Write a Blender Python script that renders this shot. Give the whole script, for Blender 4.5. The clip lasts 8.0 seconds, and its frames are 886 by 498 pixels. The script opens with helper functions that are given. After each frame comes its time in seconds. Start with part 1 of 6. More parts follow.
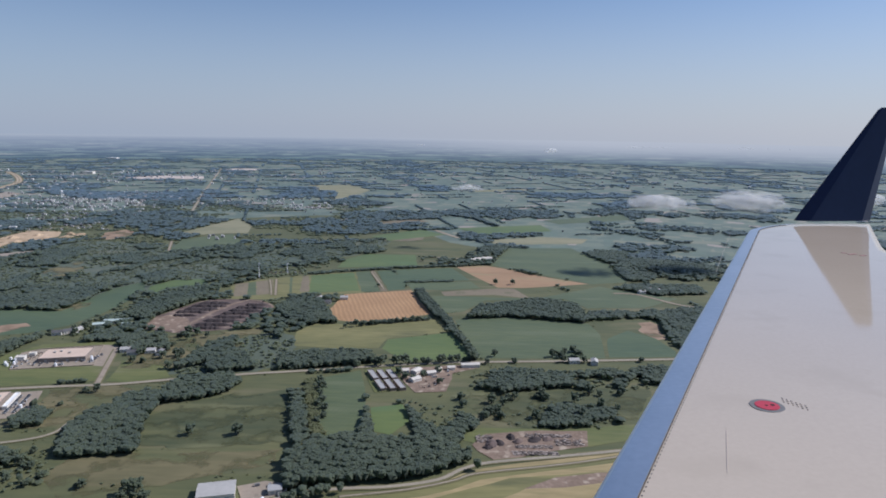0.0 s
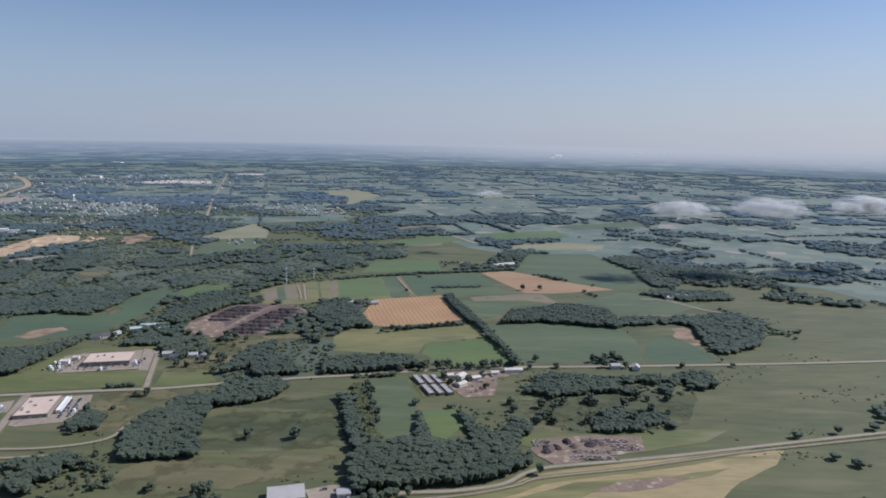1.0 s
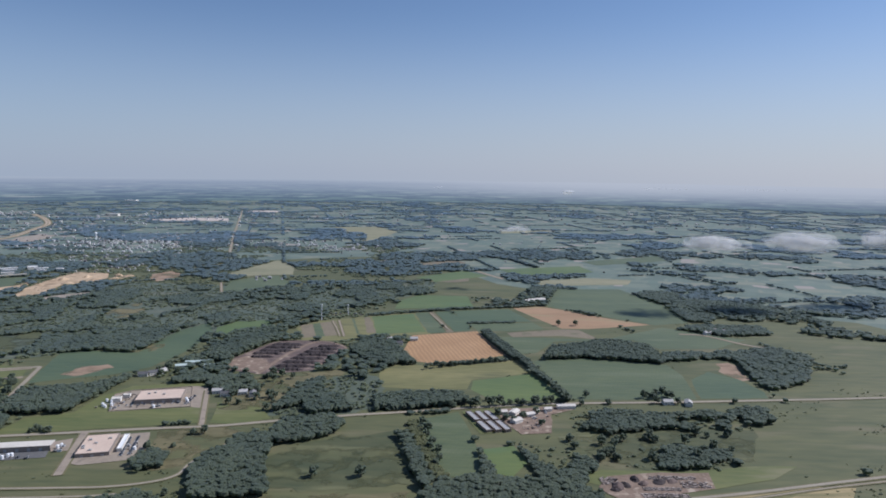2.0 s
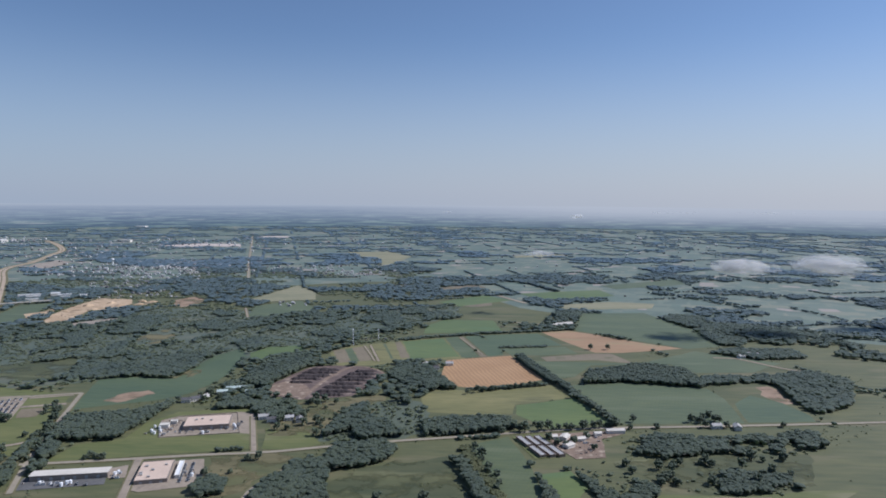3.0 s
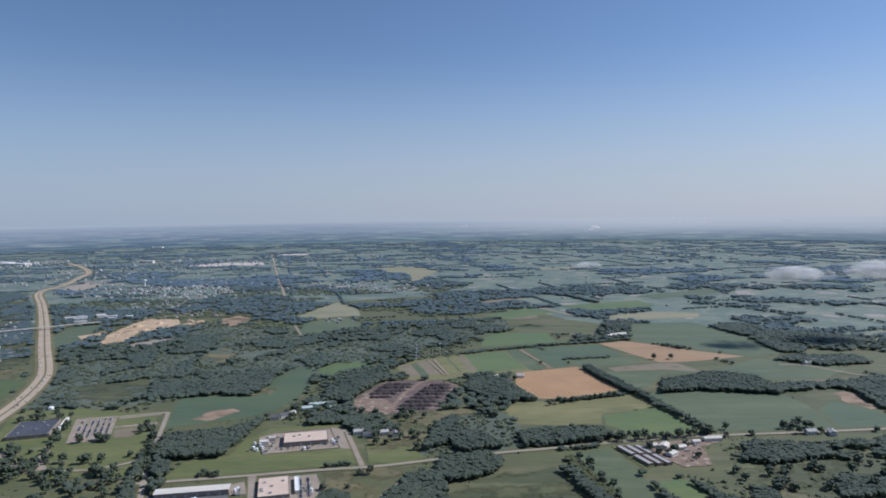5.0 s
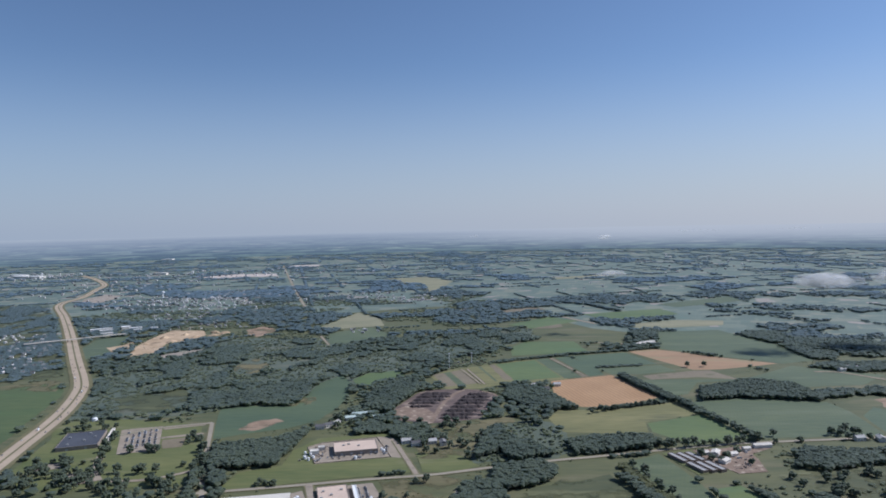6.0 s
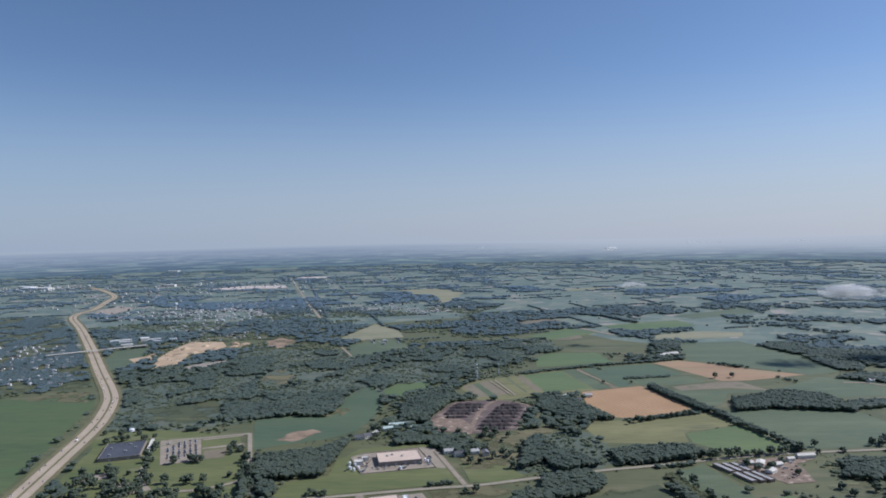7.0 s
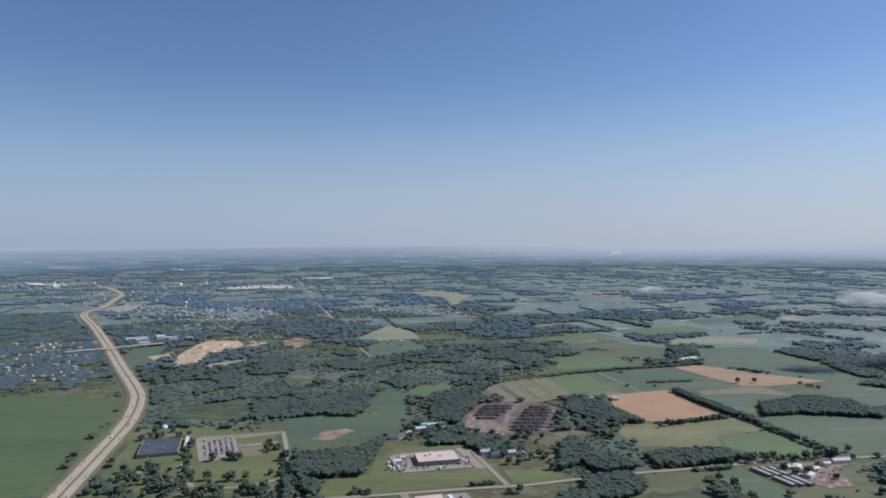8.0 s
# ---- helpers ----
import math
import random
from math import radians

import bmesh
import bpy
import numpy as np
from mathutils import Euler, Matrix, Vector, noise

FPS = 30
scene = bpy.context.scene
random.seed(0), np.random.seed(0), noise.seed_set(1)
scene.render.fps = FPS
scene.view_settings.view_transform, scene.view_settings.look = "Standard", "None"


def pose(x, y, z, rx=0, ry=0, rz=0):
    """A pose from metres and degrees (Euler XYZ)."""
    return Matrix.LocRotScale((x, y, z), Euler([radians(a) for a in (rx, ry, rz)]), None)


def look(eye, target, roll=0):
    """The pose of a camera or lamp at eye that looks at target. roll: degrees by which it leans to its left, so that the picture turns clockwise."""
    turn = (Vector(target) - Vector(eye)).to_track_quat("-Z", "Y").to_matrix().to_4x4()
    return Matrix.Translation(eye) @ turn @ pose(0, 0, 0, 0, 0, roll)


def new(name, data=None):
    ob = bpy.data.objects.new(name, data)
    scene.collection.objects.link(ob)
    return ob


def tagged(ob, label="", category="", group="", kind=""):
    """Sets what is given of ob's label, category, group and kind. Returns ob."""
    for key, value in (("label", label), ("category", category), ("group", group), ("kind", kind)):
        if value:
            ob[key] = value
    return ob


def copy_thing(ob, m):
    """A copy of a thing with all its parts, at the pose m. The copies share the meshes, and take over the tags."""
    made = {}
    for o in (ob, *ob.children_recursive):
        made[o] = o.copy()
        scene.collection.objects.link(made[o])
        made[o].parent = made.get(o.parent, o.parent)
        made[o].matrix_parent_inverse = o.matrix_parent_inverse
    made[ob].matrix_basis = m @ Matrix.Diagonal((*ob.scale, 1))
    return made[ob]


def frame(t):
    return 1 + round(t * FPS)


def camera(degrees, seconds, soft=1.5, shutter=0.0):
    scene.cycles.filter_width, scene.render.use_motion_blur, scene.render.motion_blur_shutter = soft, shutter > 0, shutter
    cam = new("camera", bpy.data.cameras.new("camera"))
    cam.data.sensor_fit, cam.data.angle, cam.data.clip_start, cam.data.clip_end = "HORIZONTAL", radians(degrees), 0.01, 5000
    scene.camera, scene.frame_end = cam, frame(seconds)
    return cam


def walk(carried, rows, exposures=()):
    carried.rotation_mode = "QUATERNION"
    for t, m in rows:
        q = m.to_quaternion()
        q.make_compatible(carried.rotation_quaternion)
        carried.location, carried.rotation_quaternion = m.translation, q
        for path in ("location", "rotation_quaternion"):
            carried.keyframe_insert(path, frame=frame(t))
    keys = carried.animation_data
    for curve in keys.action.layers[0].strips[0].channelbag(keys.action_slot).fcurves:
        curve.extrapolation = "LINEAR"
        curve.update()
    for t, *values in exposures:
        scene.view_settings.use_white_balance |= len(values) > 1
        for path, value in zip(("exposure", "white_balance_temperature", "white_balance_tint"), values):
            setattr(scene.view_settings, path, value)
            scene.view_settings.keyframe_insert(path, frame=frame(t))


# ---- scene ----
# Half-scale country: the flight is kept to 38 m/s, so land, trees and houses are about half their natural size; the wing is full size.
cam = camera(67.0, 8.0, soft=1.8)
# t, x, y, z, yaw, pitch, roll
ROWS = [
    (0, 0.00, 0.00, 192.76, 0.00, -10.13, 0.88),
    (0.5, -19.15, -1.51, 192.69, -0.18, -10.03, 0.94),
    (1, -38.27, -3.08, 192.62, -0.22, -9.66, 1.10),
    (1.5, -57.35, -4.72, 192.55, 0.10, -8.22, 0.96),
    (2, -76.41, -6.43, 192.48, 0.28, -6.60, 0.77),
    (3.5, -133.37, -11.96, 192.26, 0.61, -4.10, 0.15),
    (4, -152.29, -13.94, 192.19, 0.78, -3.99, -0.32),
    (4.5, -171.18, -15.99, 192.11, 0.65, -3.63, -0.55),
    (6, -227.65, -22.54, 191.90, 0.89, -2.36, -1.19),
    (6.5, -246.41, -24.86, 191.83, 0.91, -1.76, -1.27),
    (7, -265.14, -27.25, 191.75, 0.79, -1.33, -1.17),
    (7.5, -283.83, -29.71, 191.68, 0.67, -1.26, -0.88),
    (8, -302.49, -32.23, 191.61, 0.53, -1.12, -0.36),
]
walk(cam, [(t, pose(x, y, z, 0, 0, yaw) @ pose(0, 0, 0, 90 + pitch) @ pose(0, 0, 0, 0, 0, roll)) for t, x, y, z, yaw, pitch, roll in ROWS],
     exposures=[(0.0, -0.05, 5850, 15), (4.0, -0.05, 5750, 14), (8.0, -0.05, 5700, 13)])

# ---- light ----
SUN_AZ, SUN_EL = 74.0, 43.0
world = bpy.data.worlds.new("world")
scene.world = world
world.use_nodes = True
wn = world.node_tree.nodes
sky = wn.new("ShaderNodeTexSky")
sky.sky_type, sky.sun_disc = "NISHITA", False
sky.sun_elevation, sky.sun_rotation = radians(SUN_EL), radians(SUN_AZ)
sky.altitude, sky.air_density, sky.dust_density, sky.ozone_density = 300, 0.9, 0.35, 2.2
wn["Background"].inputs["Strength"].default_value = 0.090
coord, split, fade, veil = wn.new("ShaderNodeTexCoord"), wn.new("ShaderNodeSeparateXYZ"), wn.new("ShaderNodeMapRange"), wn.new("ShaderNodeMix")
fade.interpolation_type = "SMOOTHSTEP"
fade.inputs["From Min"].default_value, fade.inputs["From Max"].default_value = -0.02, 0.24
fade.inputs["To Min"].default_value, fade.inputs["To Max"].default_value = 0.85, 0.0
veil.data_type = "RGBA"
wl = world.node_tree.links
side, glow = wn.new("ShaderNodeMapRange"), wn.new("ShaderNodeMix")
side.inputs["From Min"].default_value, side.inputs["From Max"].default_value = -0.6, 0.6
glow.data_type = "RGBA"
glow.inputs["A"].default_value, glow.inputs["B"].default_value = (3.9, 4.6, 5.5, 1), (5.5, 5.75, 6.1, 1)
wl.new(coord.outputs["Generated"], split.inputs[0])
wl.new(split.outputs[0], side.inputs["Value"])
wl.new(side.outputs[0], glow.inputs["Factor"])
wl.new(glow.outputs["Result"], veil.inputs["B"])
wl.new(split.outputs[2], fade.inputs["Value"])
wl.new(fade.outputs[0], veil.inputs["Factor"])
wl.new(sky.outputs[0], veil.inputs["A"])
wl.new(veil.outputs["Result"], wn["Background"].inputs["Color"])
sun_way = Vector((math.sin(radians(SUN_AZ)) * math.cos(radians(SUN_EL)), math.cos(radians(SUN_AZ)) * math.cos(radians(SUN_EL)), math.sin(radians(SUN_EL))))
sun = new("sun", bpy.data.lights.new("sun", "SUN"))
sun.data.energy, sun.data.angle, sun.data.color = 4.4, radians(0.6), (1.0, 0.96, 0.895)
scene.cycles.transparent_max_bounces = 40
sun.matrix_world = look(sun_way * 900, (0, 0, 0))


# ---- materials ----
def mat(name, low, high, size=4.0, coarse=60.0, rough=0.8, metal=0.0, bump=0.0, spec=0.4, island=0.0, each=0.0, third=None, haze_sheen=0.0, streak=None):
    """Colour between low and high by two noises, of the given sizes in metres; third: a colour in coarse stains."""
    m = bpy.data.materials.new(name)
    m.use_nodes = True
    n, k = m.node_tree.nodes, m.node_tree.links
    b = n["Principled BSDF"]
    b.inputs["Roughness"].default_value, b.inputs["Metallic"].default_value = rough, metal
    b.inputs["Specular IOR Level"].default_value = spec
    # Blue sheen, strongest at grazing view, stands in for distance haze.
    b.inputs["Sheen Weight"].default_value, b.inputs["Sheen Roughness"].default_value = haze_sheen, 0.45
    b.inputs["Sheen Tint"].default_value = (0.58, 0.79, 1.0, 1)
    geo = n.new("ShaderNodeNewGeometry")

    def noise_tex(metres, detail):
        t = n.new("ShaderNodeTexNoise")
        t.inputs["Scale"].default_value, t.inputs["Detail"].default_value = 1.0 / metres, detail
        k.new(way, t.inputs["Vector"])
        return t.outputs["Fac"]

    way = geo.outputs["Position"]
    if streak is not None:
        along = n.new("ShaderNodeMapping")
        along.inputs["Rotation"].default_value, along.inputs["Scale"].default_value = (0, 0, radians(streak)), (0.22, 1, 1)
        k.new(way, along.inputs["Vector"])
        way = along.outputs[0]
    fine, wide = noise_tex(size, 4), noise_tex(coarse, 3)
    add = n.new("ShaderNodeMath")
    add.operation = "MULTIPLY_ADD"
    k.new(fine, add.inputs[0])
    add.inputs[1].default_value = 0.9
    k.new(wide, add.inputs[2])
    ramp = n.new("ShaderNodeMapRange")
    ramp.inputs["From Min"].default_value, ramp.inputs["From Max"].default_value = 0.6, 1.3
    k.new(add.outputs[0], ramp.inputs["Value"])
    fac = ramp.outputs[0]
    for source, amount in (("island", island), ("each", each)):
        if amount:
            out = geo.outputs["Random Per Island"] if source == "island" else n.new("ShaderNodeObjectInfo").outputs["Random"]
            mix = n.new("ShaderNodeMix")
            mix.inputs["Factor"].default_value = amount
            k.new(fac, mix.inputs["A"])
            k.new(out, mix.inputs["B"])
            fac = mix.outputs["Result"]
    col = n.new("ShaderNodeMix")
    col.data_type = "RGBA"
    col.inputs["A"].default_value, col.inputs["B"].default_value = (*low, 1), (*high, 1)
    k.new(fac, col.inputs["Factor"])
    result = col.outputs["Result"]
    if third:
        step = n.new("ShaderNodeMapRange")
        step.inputs["From Min"].default_value, step.inputs["From Max"].default_value = 0.56, 0.68
        k.new(noise_tex(coarse * 0.6, 5), step.inputs["Value"])
        c2 = n.new("ShaderNodeMix")
        c2.data_type = "RGBA"
        k.new(step.outputs[0], c2.inputs["Factor"])
        k.new(result, c2.inputs["A"])
        c2.inputs["B"].default_value = (*third, 1)
        result = c2.outputs["Result"]
    k.new(result, b.inputs["Base Color"])
    if bump:
        bp = n.new("ShaderNodeBump")
        bp.inputs["Strength"].default_value, bp.inputs["Distance"].default_value = 0.6, bump
        k.new(fine, bp.inputs["Height"])
        k.new(bp.outputs[0], b.inputs["Normal"])
    return m


def striped(m, turn, metres, dark, amount, wobble=2.0):
    """Adds crop rows or mown swathes to a field material: bands of the given width at an angle."""
    n, k = m.node_tree.nodes, m.node_tree.links
    b = n["Principled BSDF"]
    old = b.inputs["Base Color"].links[0].from_socket
    geo = n.new("ShaderNodeNewGeometry")
    mp = n.new("ShaderNodeMapping")
    mp.inputs["Rotation"].default_value = (0, 0, radians(turn))
    k.new(geo.outputs["Position"], mp.inputs["Vector"])
    w = n.new("ShaderNodeTexWave")
    w.inputs["Scale"].default_value = 0.314 / metres
    w.inputs["Distortion"].default_value, w.inputs["Detail"].default_value, w.inputs["Detail Scale"].default_value = wobble, 2, 0.6
    k.new(mp.outputs[0], w.inputs["Vector"])
    f = n.new("ShaderNodeMath")
    f.operation = "MULTIPLY"
    k.new(w.outputs["Fac"], f.inputs[0])
    f.inputs[1].default_value = amount
    c = n.new("ShaderNodeMix")
    c.data_type = "RGBA"
    k.new(f.outputs[0], c.inputs["Factor"])
    k.new(old, c.inputs["A"])
    c.inputs["B"].default_value = (*dark, 1)
    k.new(c.outputs["Result"], b.inputs["Base Color"])
    return m


def thin(m, metres, low, high):
    """Makes a material wispy: holes that follow a noise of that size."""
    n, k = m.node_tree.nodes, m.node_tree.links
    geo, t, r = n.new("ShaderNodeNewGeometry"), n.new("ShaderNodeTexNoise"), n.new("ShaderNodeMapRange")
    t.inputs["Scale"].default_value, t.inputs["Detail"].default_value = 1 / metres, 4
    r.inputs["From Min"].default_value, r.inputs["From Max"].default_value = 0.3, 0.7
    r.inputs["To Min"].default_value, r.inputs["To Max"].default_value = low, high
    k.new(geo.outputs["Position"], t.inputs["Vector"])
    k.new(t.outputs["Fac"], r.inputs["Value"])
    k.new(r.outputs[0], n["Principled BSDF"].inputs["Alpha"])
    return m


def leafy(m, metres):
    """Foliage: leaves that mostly face the sky, let some light through and leave small gaps."""
    n, k = m.node_tree.nodes, m.node_tree.links
    b = n["Principled BSDF"]
    colour = b.inputs["Base Color"].links[0].from_socket
    geo, t, r = n.new("ShaderNodeNewGeometry"), n.new("ShaderNodeTexNoise"), n.new("ShaderNodeMapRange")
    lean, unit, bump = n.new("ShaderNodeVectorMath"), n.new("ShaderNodeVectorMath"), n.new("ShaderNodeBump")
    through_, both, clear, out = n.new("ShaderNodeBsdfTranslucent"), n.new("ShaderNodeMixShader"), n.new("ShaderNodeBsdfTransparent"), n.new("ShaderNodeMixShader")
    t.inputs["Scale"].default_value, t.inputs["Detail"].default_value = 1 / metres, 2
    r.inputs["From Min"].default_value, r.inputs["From Max"].default_value = 0.12, 0.20
    both.inputs[0].default_value = 0.48
    lean.operation, unit.operation = "ADD", "NORMALIZE"
    lean.inputs[1].default_value = (0, 0, 1.6)
    k.new(geo.outputs["Normal"], lean.inputs[0])
    k.new(lean.outputs[0], unit.inputs[0])
    bump.inputs["Strength"].default_value, bump.inputs["Distance"].default_value = 0.9, 0.5 * metres
    k.new(unit.outputs[0], bump.inputs["Normal"])
    k.new(t.outputs["Fac"], bump.inputs["Height"])
    k.new(bump.outputs[0], b.inputs["Normal"])
    k.new(geo.outputs["Position"], t.inputs["Vector"])
    k.new(t.outputs["Fac"], r.inputs["Value"])
    clear_green = n.new("ShaderNodeHueSaturation")
    clear_green.inputs["Saturation"].default_value, clear_green.inputs["Value"].default_value = 1.1, 2.1
    k.new(colour, clear_green.inputs["Color"])
    k.new(clear_green.outputs[0], through_.inputs["Color"])
    k.new(b.outputs[0], both.inputs[1])
    k.new(through_.outputs[0], both.inputs[2])
    k.new(r.outputs[0], out.inputs[0])
    k.new(clear.outputs[0], out.inputs[1])
    k.new(both.outputs[0], out.inputs[2])
    k.new(out.outputs[0], n["Material Output"].inputs["Surface"])
    return m


def vapour(name, metres):
    """Cloud: bright scattering vapour, wispy by two noises."""
    m = bpy.data.materials.new(name)
    m.use_nodes = True
    n, k = m.node_tree.nodes, m.node_tree.links
    n.remove(n["Principled BSDF"])
    geo, t, r = n.new("ShaderNodeNewGeometry"), n.new("ShaderNodeTexNoise"), n.new("ShaderNodeMapRange")
    white, glow, both, clear, out = n.new("ShaderNodeBsdfDiffuse"), n.new("ShaderNodeBsdfTranslucent"), n.new("ShaderNodeMixShader"), n.new("ShaderNodeBsdfTransparent"), n.new("ShaderNodeMixShader")
    white.inputs["Color"].default_value, glow.inputs["Color"].default_value = (0.95, 0.94, 0.92, 1), (0.95, 0.94, 0.92, 1)
    both.inputs[0].default_value = 0.5
    t.inputs["Scale"].default_value, t.inputs["Detail"].default_value, t.inputs["Roughness"].default_value = 1 / metres, 6, 0.62
    r.inputs["From Min"].default_value, r.inputs["From Max"].default_value = 0.36, 0.68
    r.inputs["To Min"].default_value, r.inputs["To Max"].default_value = 0.0, 0.20
    k.new(geo.outputs["Position"], t.inputs["Vector"])
    k.new(t.outputs["Fac"], r.inputs["Value"])
    k.new(white.outputs[0], both.inputs[1])
    k.new(glow.outputs[0], both.inputs[2])
    k.new(r.outputs[0], out.inputs[0])
    k.new(clear.outputs[0], out.inputs[1])
    k.new(both.outputs[0], out.inputs[2])
    k.new(out.outputs[0], n["Material Output"].inputs["Surface"])
    return m


def farmland():
    """The open country: a patchwork of irregular fields, with grass grain and stains."""
    # Cooler, paler greens than the near pasture, standing in for distance haze.
    m = mat("farmland", (0.107, 0.142, 0.091), (0.174, 0.195, 0.129), 6, 90, 0.75, spec=0.38, third=(0.194, 0.195, 0.133), haze_sheen=0.16)
    n, k = m.node_tree.nodes, m.node_tree.links
    b = n["Principled BSDF"]
    old = b.inputs["Base Color"].links[0].from_socket
    geo = n.new("ShaderNodeNewGeometry")
    mp = n.new("ShaderNodeMapping")
    mp.inputs["Rotation"].default_value = (0, 0, radians(12))
    mp.inputs["Scale"].default_value = (1 / 170, 1 / 130, 0.001)
    k.new(geo.outputs["Position"], mp.inputs["Vector"])
    v = n.new("ShaderNodeTexVoronoi")
    v.distance = "CHEBYCHEV"
    v.inputs["Randomness"].default_value = 0.75
    k.new(mp.outputs[0], v.inputs["Vector"])
    ramp = n.new("ShaderNodeValToRGB")
    r = ramp.color_ramp
    r.interpolation = "CONSTANT"
    r.elements[0].color, r.elements[1].position, r.elements[1].color = (0.105, 0.134, 0.091, 1), 0.3, (0.169, 0.191, 0.125, 1)
    for at, c in ((0.5, (0.121, 0.154, 0.105, 1)), (0.66, (0.217, 0.214, 0.137, 1)), (0.80, (0.139, 0.167, 0.114, 1)), (0.93, (0.368, 0.292, 0.235, 1)), (0.965, (0.117, 0.160, 0.107, 1))):
        r.elements.new(at).color = c
    sep = n.new("ShaderNodeSeparateColor")
    k.new(v.outputs["Color"], sep.inputs[0])
    k.new(sep.outputs[0], ramp.inputs[0])
    c = n.new("ShaderNodeMix")
    c.data_type = "RGBA"
    c.inputs["Factor"].default_value = 0.8
    k.new(old, c.inputs["A"])
    k.new(ramp.outputs[0], c.inputs["B"])
    k.new(c.outputs["Result"], b.inputs["Base Color"])
    return m


